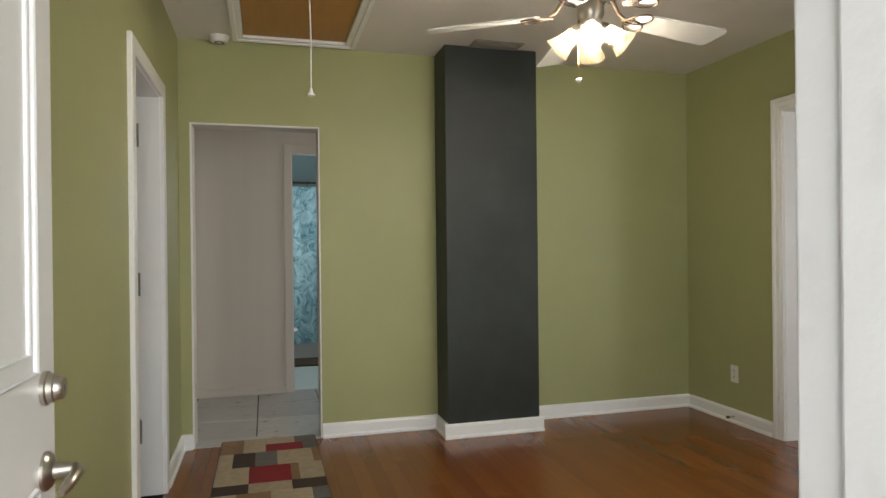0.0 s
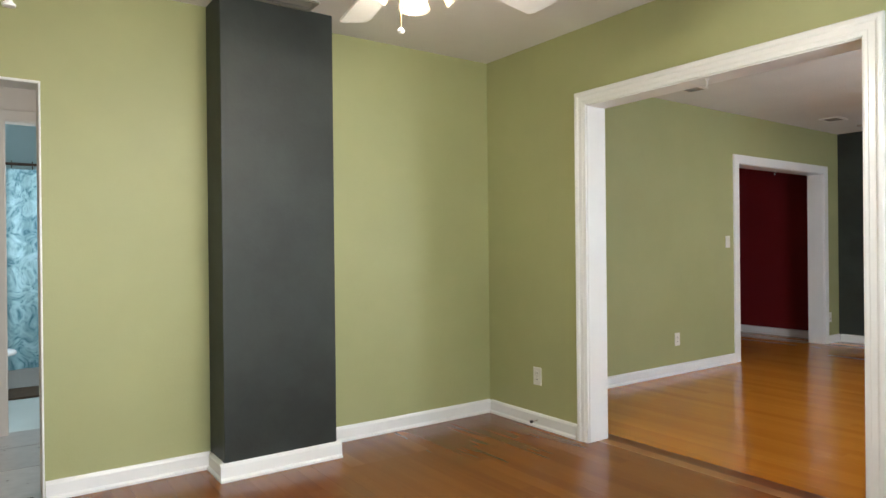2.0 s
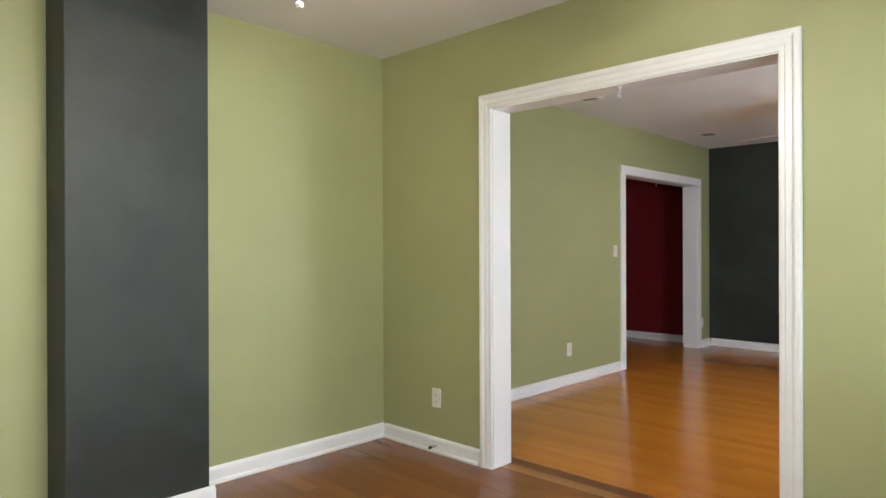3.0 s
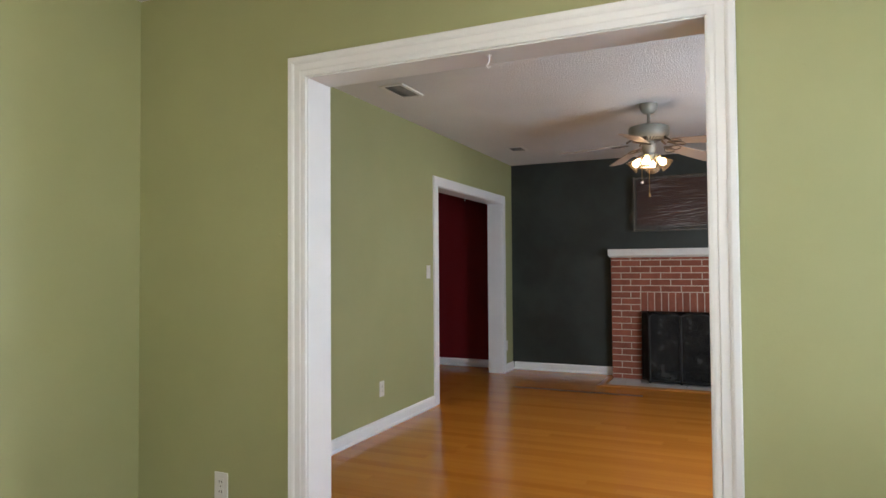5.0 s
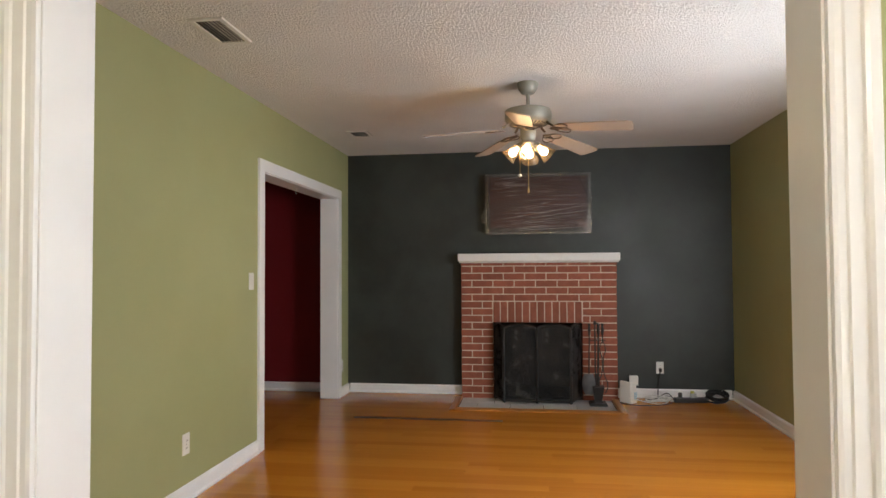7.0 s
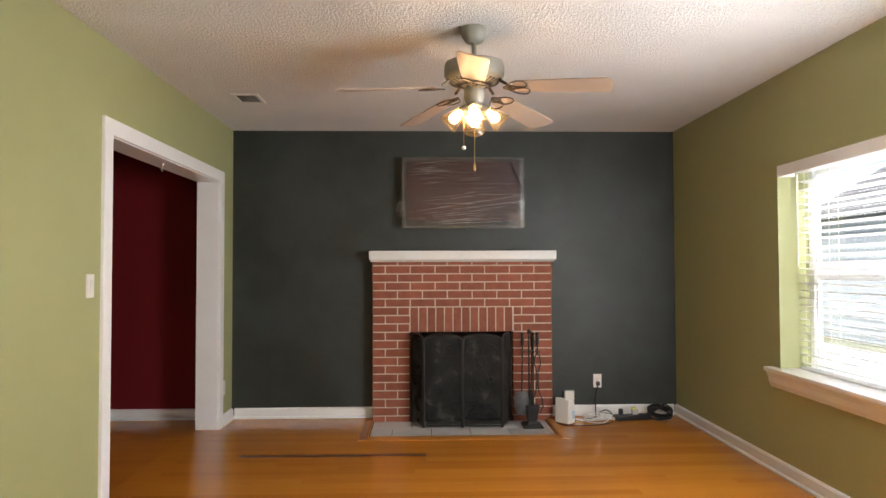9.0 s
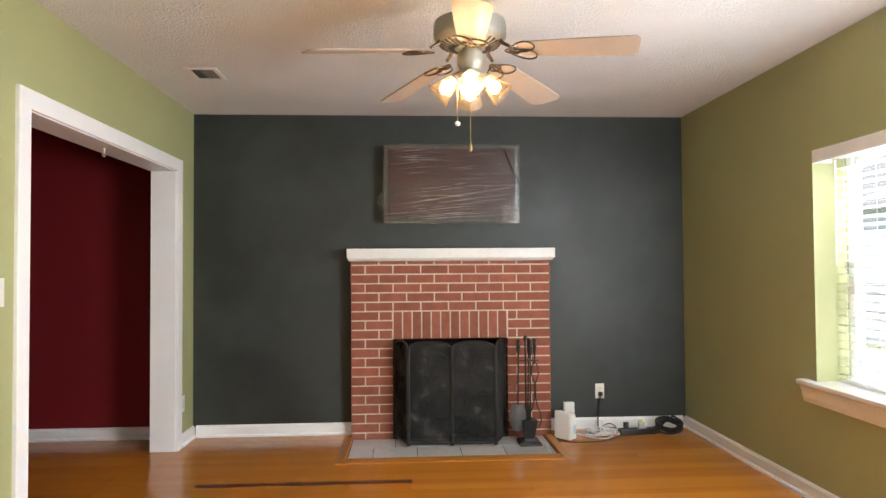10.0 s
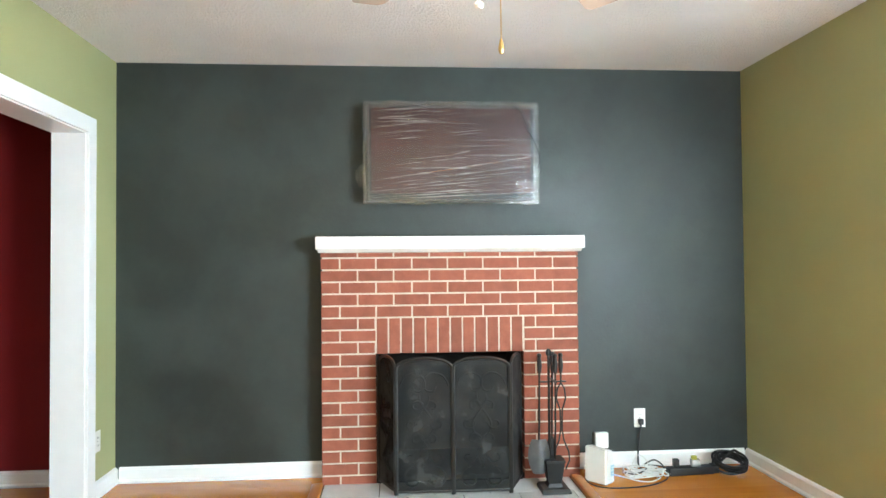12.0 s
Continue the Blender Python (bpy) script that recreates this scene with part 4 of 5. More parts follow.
part("film_crumple", film_sheet(-0.508, -0.375, -0.292, -0.165, 22, 22, crumple)[0], FILM_LAYERS, wrap, "crumpled end of the film", smooth=True)
bm = film_sheet(0.495, 0.535, -0.20, -0.07, 5, 14, lambda u, v: (-0.02 + 0.01 * u, 0.012 * (1 - v * v) * (u + 1) + 0.004 * noise.noise(Vector((u * 3, v * 5, 2))), 0))[0]
part("loose_film", bm, FILM_LAYERS, wrap, "loose pocket of film at the edge", smooth=True)
# raised creases, whitened to stand in for streaks of reflected lamp light
random.seed(21)
bm = bmesh.new()
for k in range(40):
    low = k >= 28
    if low:
        f = (k - 28) / 11
        za, zb = -0.17 - 0.11 * f + random.uniform(-0.012, 0.012), -0.03 - 0.20 * f ** 0.8 + random.uniform(-0.012, 0.012)
        a, b = (0.50, -0.49) if k in (28, 32, 38) else (random.uniform(0.2, 0.5), random.uniform(-0.49, -0.15))
    else:
        za = random.uniform(-0.10, 0.255)
        zb = za + random.uniform(-0.005, 0.035)
        a = random.uniform(-0.1, 0.49)
        b = a - random.uniform(0.12, 0.45)
    pts, half = [], random.uniform(0.0018, 0.0048) * (1.5 if k in (28, 38) else 1)
    for i in range(15):
        s = i / 14
        y = max(-0.495, a + (b - a) * s)
        f = (0.5 - y) if low else s
        pts.append((-0.054 - 0.002 * math.sin(i * 0.9 + k), y, za + (zb - za) * f + 0.004 * noise.noise(Vector((y * 9, k, 0)))))
    rows = []
    for i, (px, y, z) in enumerate(pts):
        w = half * math.sin(math.pi * (i + 0.35) / 14.7) * (0.7 + 0.5 * noise.noise(Vector((i * 0.9, k, 4))))
        rows.append([bm.verts.new((px + 0.003, y, z + w)), bm.verts.new((px - 0.002, y, z + w * 0.2)), bm.verts.new((px + 0.002, y, z - w))])
    for p, q in zip(rows, rows[1:]):
        for i in (0, 1):
            bm.faces.new((p[i], p[i + 1], q[i + 1], q[i]))
part("film_crease_glint", bm, CREASE_GLINT, wrap, smooth=True)
part("power_cord", bm_tube([(-0.056, -0.31, 0.296), (-0.060, -0.36, 0.285), (-0.060, -0.41, 0.235), (-0.060, -0.445, 0.14), (-0.058, -0.485, 0.06), (-0.050, -0.512, 0.00), (-0.03, -0.52, -0.05), (0.0, -0.516, -0.08)], 0.004, steps=8), BLACK_PLASTIC, tv, "thin black cord", smooth=True)

# ---- ceiling fans ----


def ceiling_fan(x, y, turn, label, bulb, body, iron, blade_mat, chains, lamp_turn, blade_z, sag, kit, chain_turn, drop=(0, 0, 0, 0, 0)):
    fan = thing("ceiling_fan", label, "ceiling fan", x, y, H, group="ceiling fans")
    part("canopy", bm_spin([(0, 0), (0.066, 0), (0.068, -0.012), (0.060, -0.044), (0.042, -0.068), (0.024, -0.076), (0, -0.076)]), body, fan, smooth=True)
    part("downrod", bm_tube([(0, 0, -0.070), (0, 0, -0.18)], 0.0115, steps=16), body, fan, smooth=True)
    motor = part("motor_housing", bm_spin([(0, -0.164), (0.030, -0.164), (0.120, -0.169), (0.144, -0.178), (0.148, -0.192), (0.148, -0.236), (0.142, -0.248), (0.128, -0.262), (0.100, -0.275), (0.055, -0.284), (0, -0.284)], steps=48), body, fan, smooth=True)
    for k in range(30):
        a = math.tau * k / 30
        bm = bm_box(0.066, 0.128, -0.0048, 0.0048, -0.003, 0.003)
        bmesh.ops.transform(bm, matrix=pose(0, 0, -0.3030, 0, 0, math.degrees(a)) @ pose(0, 0, 0, 0, -17, 0), verts=bm.verts)
        part("vent_slot", bm, BLACK_PLASTIC, motor)
    part("switch_housing", bm_spin([(0, -0.282), (0.034, -0.282), (0.036, -0.296), (0.050, -0.300), (0.052, -0.306), (0.052, -0.344 - kit), (0.046, -0.354 - kit), (0.040, -0.370 - kit), (0, -0.370 - kit)]), body, fan, smooth=True)
    part("light_hub", bm_spin([(r, z - kit) for r, z in ((0, -0.368), (0.042, -0.368), (0.046, -0.384), (0.034, -0.406), (0.016, -0.416), (0, -0.418))]), body, fan, smooth=True)
    for k in range(5):
        a = turn + 72 * k
        m = pose(0, 0, blade_z + drop[k], 0, 0, a)
        tilt = m @ pose(0, 0, 0, -12, sag[k], 0)
        out = []
        r0, r1 = 0.200, 0.665
        # nearly straight sides, rounded corners, the far end cut slightly aslant
        for cx, cy, a0 in ((r1 - 0.035, 0.040, 90), (r1 - 0.022, -0.040, 0)):
            for i in range(5):
                g = radians(a0 - 22.5 * i)
                out.append((cx + 0.028 * math.cos(g), cy + 0.028 * math.sin(g)))
        out = [(r0 + 0.02, 0.050), (r0 + 0.24, 0.062)] + out + [(r0 + 0.24, -0.062), (r0 + 0.02, -0.050), (r0, -0.032), (r0, 0.032)]
        blade = part("blade", bm_plate(out, 0.006, tilt), blade_mat, fan)
        bm = bmesh.new()
        bm_tube([m @ Vector((0.07, 0, 0.072)), m @ Vector((0.105, 0, 0.056)), m @ Vector((0.135, 0, 0.010)), m @ Vector((0.165, 0, -0.008))], [0.012, 0.010, 0.008, 0.007], bm, 8)
        for turn_in, start, ly, wy in ((0, 0.150, 0.060, 0.017), (24, 0.165, 0.115, 0.026), (-24, 0.165, 0.115, 0.026)):
            pts = []
            for i in range(20):
                g = math.tau * i / 20
                p = Vector((ly * 0.5 * (1 - math.cos(g)), wy * math.sin(g) * (1.25 - 0.5 * math.cos(g)), 0))
                pts.append(tilt @ (Vector((start, 0, -0.012)) + Matrix.Rotation(radians(turn_in), 3, "Z") @ p))
            bm_tube(pts, 0.0036, bm, 6, closed=True)
        part("blade_iron", bm, iron, blade, "looped metal blade iron", smooth=True)
    for k in range(4):
        a = turn + lamp_turn + 90 * k
        m = pose(0, 0, -0.386 - kit, 0, 0, a) @ pose(0.040, 0, 0, 0, 132, 0)
        arm = part("lamp_socket", bm_spin([(0, -0.016), (0.015, -0.016), (0.017, 0.0), (0.024, 0.014), (0.026, 0.030), (0.020, 0.034), (0, 0.034)], steps=20), body, fan, smooth=True)
        arm.data.transform(m)
        prof = [(0.027, 0.026), (0.030, 0.034), (0.031, 0.050), (0.036, 0.074), (0.043, 0.096), (0.051, 0.116), (0.056, 0.126)]
        sh = part("lamp_shade", bm_spin(prof + [(r - 0.0025, z) for r, z in prof[::-1]], steps=28), SHADE, fan, "frosted glass bell shade, lit", smooth=True)
        sh.data.transform(m)
        b = part("bulb", bm_spin([(0, 0.034), (0.012, 0.036), (0.015, 0.050), (0.022, 0.066), (0.025, 0.078), (0.021, 0.093), (0.011, 0.101), (0, 0.103)], steps=20), bulb, fan, "glowing bulb", smooth=True)
        b.data.transform(m)
    ang = radians(chain_turn)
    for dx, dy, end, knob in ((0.0, 0.0, -0.672, "wood"), (0.053 * math.cos(ang), 0.053 * math.sin(ang), -0.585, "disc"))[2 - chains:]:
        z0 = -0.414 if dx == 0 else -0.34
        ch = part("pull_chain", bm_tube([(dx, dy, z0), (dx, dy, end)], 0.0014, steps=6), BRASS, fan)
        part("pull_knob", bm_spin([(0, 0.006), (0.003, 0.004), (0.0065, -0.012), (0.007, -0.022), (0.004, -0.030), (0, -0.031)] if knob == "wood" else [(0, 0.004), (0.008, 0.002), (0.012, -0.005), (0.008, -0.013), (0, -0.014)], steps=14, centre=(dx, dy, end)), BRASS if knob == "wood" else PLASTIC_WHITE, ch, smooth=True)
    return fan


ceiling_fan(1.905, 3.225, 80, "ceiling fan with white blades and four lit glass shades", BULB_COOL, NICKEL, DARK_BRONZE, BLADE, 1, -19, -0.326, (2, 2, 2, 2, 2), 0.0, 131.6)
ceiling_fan(6.60, 3.135, 175, "pewter ceiling fan with pale blades and four warm lamps", BULB_WARM, PEWTER, DARK_BRONZE, BLADE_BEIGE, 2, 0, -0.284, (3.4, 5.4, 7.0, 6.5, 5.6), 0.004, 95, (-0.024, 0, 0, 0.004, 0))

# ---- ceiling fixtures ----


def ceiling_vent(x0, x1, y0, y1, label, finish):
    cx, cy = (x0 + x1) / 2, (y0 + y1) / 2
    v = thing("ceiling_vent", label, "vent", cx, cy, H, group="ceiling vents")
    a, b = (x1 - x0) / 2, (y1 - y0) / 2
    w = 0.022
    part("backing", boxes((-a + w, a - w, -b + w, b - w, -0.003, -0.001)), BLACK_PLASTIC, v)
    part("frame", boxes((-a, a, -b, -b + w, -0.010, -0.0005), (-a, a, b - w, b, -0.010, -0.0005), (-a, -a + w, -b + w, b - w, -0.010, -0.0005), (a - w, a, -b + w, b - w, -0.010, -0.0005)), finish, v)
    n = 7
    for k in range(n):
        f = (k + 0.5) / n * 2 - 1
        bm = bm_box(-a + w, a - w, -0.0036, 0.0036, -0.0008, 0.0008)
        bmesh.ops.transform(bm, matrix=pose(0, f * (b - w), -0.008, 35 if f > 0 else -35, 0, 0), verts=bm.verts)
        part("slat", bm, PEWTER, v)
    return v


ceiling_vent(1.890, 2.205, 4.610, 4.745, "grey metal ceiling vent by the chimney breast", PEWTER)
ceiling_vent(5.295, 5.620, 4.540, 4.715, "white slatted ceiling vent near the green wall", PLASTIC_WHITE)
ceiling_vent(7.800, 8.030, 4.500, 4.680, "small white ceiling vent near the charcoal wall", PLASTIC_WHITE)

det = thing("smoke_detector", "round white smoke detector on the ceiling", "smoke detector", 0.405, 4.925, H)
part("base", bm_spin([(0, 0), (0.058, 0), (0.058, -0.010), (0, -0.010)], steps=28), PLASTIC_WHITE, det, smooth=True)
part("cover", bm_spin([(0, -0.010), (0.054, -0.010), (0.052, -0.026), (0.044, -0.036), (0, -0.038)], steps=28), PLASTIC_WHITE, det, smooth=True)
part("grille", bm_spin([(0.018, -0.0375), (0.024, -0.0390), (0.028, -0.0380)], steps=20), BLACK_PLASTIC, det)

hatch = thing("attic_hatch", "brown plywood attic hatch in a white moulded frame", "attic hatch", (AX0 + AX1) / 2, (AY0 + AY1) / 2, H, kind="structure")
a, b = (AX1 - AX0) / 2, (AY1 - AY0) / 2
part("panel", bm_box(-a + 0.003, a - 0.003, -b + 0.003, b - 0.003, 0.004, 0.018, bevel=0.002), HATCH, hatch)
HC = [(0, 0), (0.010, 0), (0.012, 0.006), (0.012, 0.030), (0.020, 0.036), (0.020, 0.055), (0.016, 0.062), (0, 0.062)]
part("casing", bm_run(HC, (-a, -b, 0), (-a, b, 0), (0, 0, -1), (-1, 0, 0), 1, 1), WHITE, hatch)
part("casing", bm_run(HC, (a, -b, 0), (a, b, 0), (0, 0, -1), (1, 0, 0), 1, 1), WHITE, hatch)
part("casing", bm_run(HC, (-a, b, 0), (a, b, 0), (0, 0, -1), (0, 1, 0), 1, 1), WHITE, hatch)
part("casing", bm_run(HC, (-a, -b, 0), (a, -b, 0), (0, 0, -1), (0, -1, 0), 1, 1), WHITE, hatch)
cord = part("pull_cord", bm_tube([(-0.01, -b + 0.05, 0.006), (-0.012, -b + 0.045, -0.25), (-0.008, -b + 0.042, -0.45), (-0.01, -b + 0.04, -0.64)], 0.0028, steps=8), CABLE_WHITE, hatch, "thin white pull cord")
part("cord_knob", bm_spin([(0, 0.012), (0.005, 0.010), (0.009, -0.008), (0.016, -0.014), (0.015, -0.020), (0, -0.022)], steps=16, centre=(-0.01, -b + 0.04, -0.64)), PLASTIC_WHITE, cord, smooth=True)

# ---- outlets and switch ----


def wall_plate(x, y, z, turn, kind, label):
    p = thing("light_switch" if kind == "switch" else "wall_outlet", label, "switch" if kind == "switch" else "outlet", x, y, z, group="" if kind == "switch" else "wall outlets")
    p.matrix_basis = pose(x, y, z, 0, 0, turn)
    part("cover_plate", bm_box(-0.035, 0.035, -0.006, 0, -0.057, 0.057, bevel=0.002), PLASTIC_WHITE, p)
    if kind == "switch":
        part("rocker", bm_box(-0.016, 0.016, -0.010, -0.006, -0.033, 0.033, bevel=0.002), PLASTIC_WHITE, p)
    else:
        for dz in (-0.02, 0.02):
            s = part("socket", bm_box(-0.016, 0.016, -0.008, -0.006, dz - 0.014, dz + 0.014, bevel=0.001), PLASTIC_WHITE, p)
            for dx in (-0.006, 0.006):
                part("slot", boxes((dx - 0.0012, dx + 0.0012, -0.0086, -0.0079, dz - 0.005, dz + 0.005)), BLACK_PLASTIC, s)
    part("screw", bm_spin([(0, 0.0072), (0.003, 0.007), (0.003, 0.005)], steps=8), STEEL, p).matrix_basis = pose(0, 0, 0, 90, 0, 0)
    return p


wall_plate(XD0, 4.521, 0.324, -90, "outlet", "white wall outlet near the cased opening")
wall_plate(5.822, YB, 0.310, 0, "outlet", "white wall outlet low on the green wall")
wall_plate(6.645, YB, 1.182, 0, "switch", "white rocker switch beside the doorway")
wall_plate(XF, 1.900, 0.293, -90, "outlet", "white wall outlet with a black plug in it")
wall_plate(XF - 0.01, 6.255, 0.33, -90, "outlet", "white wall outlet on the dark red wall")

wall_plate(8.745, YB, 0.300, 0, "outlet", "white wall outlet in the corner by the charcoal wall")

stop = thing("door_stop", "small metal door stop on the baseboard", "door stop", XD0 - 0.016, 4.51, 0.045)
part("rod", bm_tube([(0, 0, 0), (-0.045, 0, 0)], 0.005), NICKEL, stop)
part("bumper", bm_tube([(-0.045, 0, 0), (-0.060, 0, 0)], 0.009, steps=12), BLACK_PLASTIC, stop)

# ---- things on the floor by the fireplace ----
box = thing("router", "white upright router box with a pale blue label", "router", 8.725, 2.215, 0)
box.matrix_basis = pose(8.72, 2.238, 0.0, 0, 0, 40)
bm = bm_box(-0.070, 0.070, -0.045, 0.045, 0.004, 0.205)
for v in bm.verts:
    if v.co.z > 0.1:
        v.co.z -= 0.014 * (v.co.y < 0) + 0.010 * (v.co.x < 0)
        v.co.y *= 0.86
bmesh.ops.bevel(bm, geom=list(bm.edges), offset=0.007, segments=3, affect="EDGES")
part("case", bm, PLASTIC_WHITE, box, smooth=True)
part("foot", bm_box(-0.06, 0.06, -0.035, 0.035, 0, 0.006), BLACK_PLASTIC, box)
LABEL = material("pale_blue_label", (0.30, 0.52, 0.66), 0.5)
part("label_sticker", bm_box(-0.0716, -0.0706, -0.036, -0.004, 0.045, 0.105), LABEL, box, "pale blue sticker")
for k in range(3):
    part("label_line", bm_box(-0.0722, -0.0717, -0.033, -0.009, 0.056 + 0.017 * k, 0.062 + 0.017 * k), PLASTIC_WHITE, box)
card = thing("power_adapter", "white plug-in power adapter behind the router", "adapter", 8.955, 2.150, 0.170)
part("body", bm_box(-0.020, 0.024, -0.040, 0.040, -0.045, 0.045, bevel=0.005), PLASTIC_WHITE, card)

strip = thing("power_strip", "black power strip lying on the floor", "power strip", 8.775, 1.685, 0)
strip.matrix_basis = pose(8.80, 1.685, 0, 0, 0, 4)
part("case", bm_box(-0.030, 0.030, -0.155, 0.125, 0, 0.045, bevel=0.007), BLACK_PLASTIC, strip, smooth=True)
part("end_cap", bm_box(-0.032, 0.032, -0.185, -0.150, 0.004, 0.050, bevel=0.010), BLACK_PLASTIC, strip, smooth=True)
for k in range(5):
    part("socket", bm_box(-0.014, 0.014, -0.12 + 0.05 * k, -0.09 + 0.05 * k, 0.0452, 0.0465), IRON, strip)
plug = thing("plug", "black plug standing in the power strip", "plug", 8.80, 1.755, 0.0455)
part("body", bm_box(-0.016, 0.016, -0.016, 0.016, 0, 0.045, bevel=0.004), BLACK_PLASTIC, plug)
CLEAR = mix_with(material("clear_plastic", (0.7, 0.75, 0.72), 0.15), "ShaderNodeBsdfTransparent", 0.6, (1, 1, 1))
adp = thing("plug_adapter", "translucent plug adapter with a yellow green tag", "adapter", 8.80, 1.640, 0.0455)
part("body", bm_box(-0.018, 0.018, -0.030, 0.022, 0, 0.040, bevel=0.004), CLEAR, adp)
part("tag", bm_box(-0.012, 0.006, -0.010, 0.022, 0.040, 0.062, bevel=0.003), material("yellow_green_tag", (0.42, 0.42, 0.06), 0.5), adp, "yellow green tag")


def rope(name, label, pts, r, mat, category="cable"):
    """A smooth cable through loose points."""
    p = [Vector(v) for v in pts]
    fine = []
    for i in range(len(p) - 1):
        a, b, c, d = p[max(i - 1, 0)], p[i], p[i + 1], p[min(i + 2, len(p) - 1)]
        for k in range(6):
            s = k / 6
            fine.append(0.5 * (2 * b + (c - a) * s + (2 * a - 5 * b + 4 * c - d) * s * s + (3 * b - a - 3 * c + d) * s ** 3))
    fine.append(p[-1])
    fine = [Vector((v.x, v.y, max(v.z, r + 0.0005))) for v in fine]
    return tagged(mesh_object(name, bm_tube(fine, r, steps=7), mat, True), label, category)


rope("cable", "black cord hanging from the outlet to the floor", [(8.962, 1.90, 0.270), (8.945, 1.905, 0.255), (8.950, 1.915, 0.18), (8.945, 1.925, 0.09), (8.93, 1.93, 0.03), (8.90, 1.92, 0.008), (8.87, 1.86, 0.008), (8.83, 1.83, 0.015)], 0.0055, BLACK_PLASTIC)
pl = thing("wall_plug", "black plug pushed into the outlet", "plug", XF - 0.009, 1.900, 0.273)
part("body", bm_box(-0.028, 0, -0.014, 0.014, -0.016, 0.016, bevel=0.004), BLACK_PLASTIC, pl)
random.seed(5)
for k in range(5):
    pts = []
    for i in range(16):
        a = i * 0.9 + k * 1.3
        pts.append((8.775 + 0.05 * math.cos(a) + random.uniform(-0.02, 0.02), 1.945 + 0.10 * math.sin(a * 0.8 + k) + random.uniform(-0.03, 0.03), 0.008 + 0.012 * k * abs(math.sin(i * 0.7)) + random.uniform(0, 0.012)))
    rope("cable", "tangled white cable lying on the boards", pts, 0.0040, CABLE_WHITE)
rope("cable", "black cable tangled with the white ones", [(8.80, 2.06, 0.02), (8.74, 2.02, 0.03), (8.76, 1.95, 0.05), (8.84, 1.93, 0.05), (8.86, 1.86, 0.07), (8.80, 1.83, 0.05), (8.74, 1.86, 0.03)], 0.0042, BLACK_PLASTIC)
rope("cable", "white cable from the router to the heap", [(8.79, 2.19, 0.03), (8.80, 2.13, 0.012), (8.77, 2.08, 0.006), (8.70, 2.02, 0.005), (8.68, 1.95, 0.005), (8.72, 1.88, 0.012)], 0.0032, CABLE_WHITE)
rope("cable", "white cable looping up from the heap", [(8.82, 2.02, 0.01), (8.86, 1.99, 0.06), (8.87, 1.95, 0.10), (8.86, 1.91, 0.07), (8.83, 1.90, 0.02)], 0.0032, CABLE_WHITE)
rope("cable", "black cable curving in front of the router", [(8.79, 2.30, 0.02), (8.72, 2.31, 0.006), (8.64, 2.28, 0.005), (8.60, 2.20, 0.005), (8.60, 2.08, 0.005), (8.63, 1.96, 0.005), (8.69, 1.86, 0.012), (8.76, 1.82, 0.03), (8.80, 1.84, 0.05), (8.80, 1.92, 0.06)], 0.0034, BLACK_PLASTIC)
random.seed(8)
pts = []
for i in range(98):
    a = math.tau * i / 14
    pts.append((8.81 + (0.070 + 0.020 * math.sin(i * 0.37)) * math.cos(a), 1.420 + (0.082 + 0.020 * math.sin(i * 0.29)) * math.sin(a), 0.012 + 0.006 * (i / 14) + 0.004 * math.sin(i) + 0.028 * (1 + math.cos(a))))
pts += [(8.82, 1.51, 0.03), (8.81, 1.54, 0.02)]
rope("cable_coil", "black cable wound into a coil on the floor", pts, 0.0075, BLACK_PLASTIC)

# ---- rug ----
rug = thing("rug", "patchwork rug of beige, brown, grey and red squares", "rug", 0.665, 4.295, 0.0)
RW, RL = 0.28, 0.775
part("backing", bm_box(-RW, RW, -RL, RL, 0.0005, 0.007, bevel=0.002), RUG_COLOURS["d"], rug)
ROWS = ["t3b3b4g3", "t3b3r5g2", "b2d3g3b5t1", "b4r5t1b3", "d4b5d4", "b3t4b5g2", "r5b4d4", "b4g3b5t2", "d3b5r4"]
hs = [0.13, 0.14, 0.25, 0.26, 0.13, 0.16, 0.17, 0.16, 0.15]
y = RL - 0.004
for text, dh in zip(ROWS, hs):
    cells = [(text[i], int(text[i + 1])) for i in range(0, len(text), 2)]
    total = sum(n for _, n in cells)
    x = -RW + 0.004
    low = max(y - dh, -RL + 0.004)
    for c, n in cells:
        w = (2 * RW - 0.008) * n / total
        if n:
            part("patch", bm_box(x + 0.0006, x + w - 0.0006, low + 0.0006, y - 0.0006, 0.005, 0.0105, bevel=0.001), RUG_COLOURS[c], rug)
        x += w
    y = low

# ---- bathroom and hall ----
structure("floor_bathroom", boxes((0.15, 2.0, CY + 0.06, 8.75, -0.013, 0.0)), BATH_FLOOR, "pale bathroom floor", "floor")
tub = thing("bathtub", "white enamel bathtub behind the curtain", "bathtub", 1.07, 8.37, 0)
part("apron", bm_box(-0.90, 0.92, -0.37, -0.33, 0, 0.40, bevel=0.012), TUB, tub)
part("rim", bm_box(-0.90, 0.92, -0.385, -0.30, 0.40, 0.43, bevel=0.010), TUB, tub)
part("back_rim", bm_box(-0.90, 0.92, 0.30, 0.375, 0.02, 0.43, bevel=0.010), TUB, tub)
part("basin", boxes((-0.90, 0.92, -0.30, 0.30, 0.05, 0.07)), TUB, tub)
rod = thing("shower_rod", "dark metal shower curtain rod", "curtain rod", 1.07, 7.95, 1.890)
part("pole", bm_tube([(-0.92, 0, 0), (0.93, 0, 0)], 0.012, steps=12), DARK_BRONZE, rod, smooth=True)
for s in (-0.915, 0.925):
    part("flange", bm_tube([(s, 0, 0), (s - 0.012 if s > 0 else s + 0.012, 0, 0)], 0.028, steps=16), DARK_BRONZE, rod)
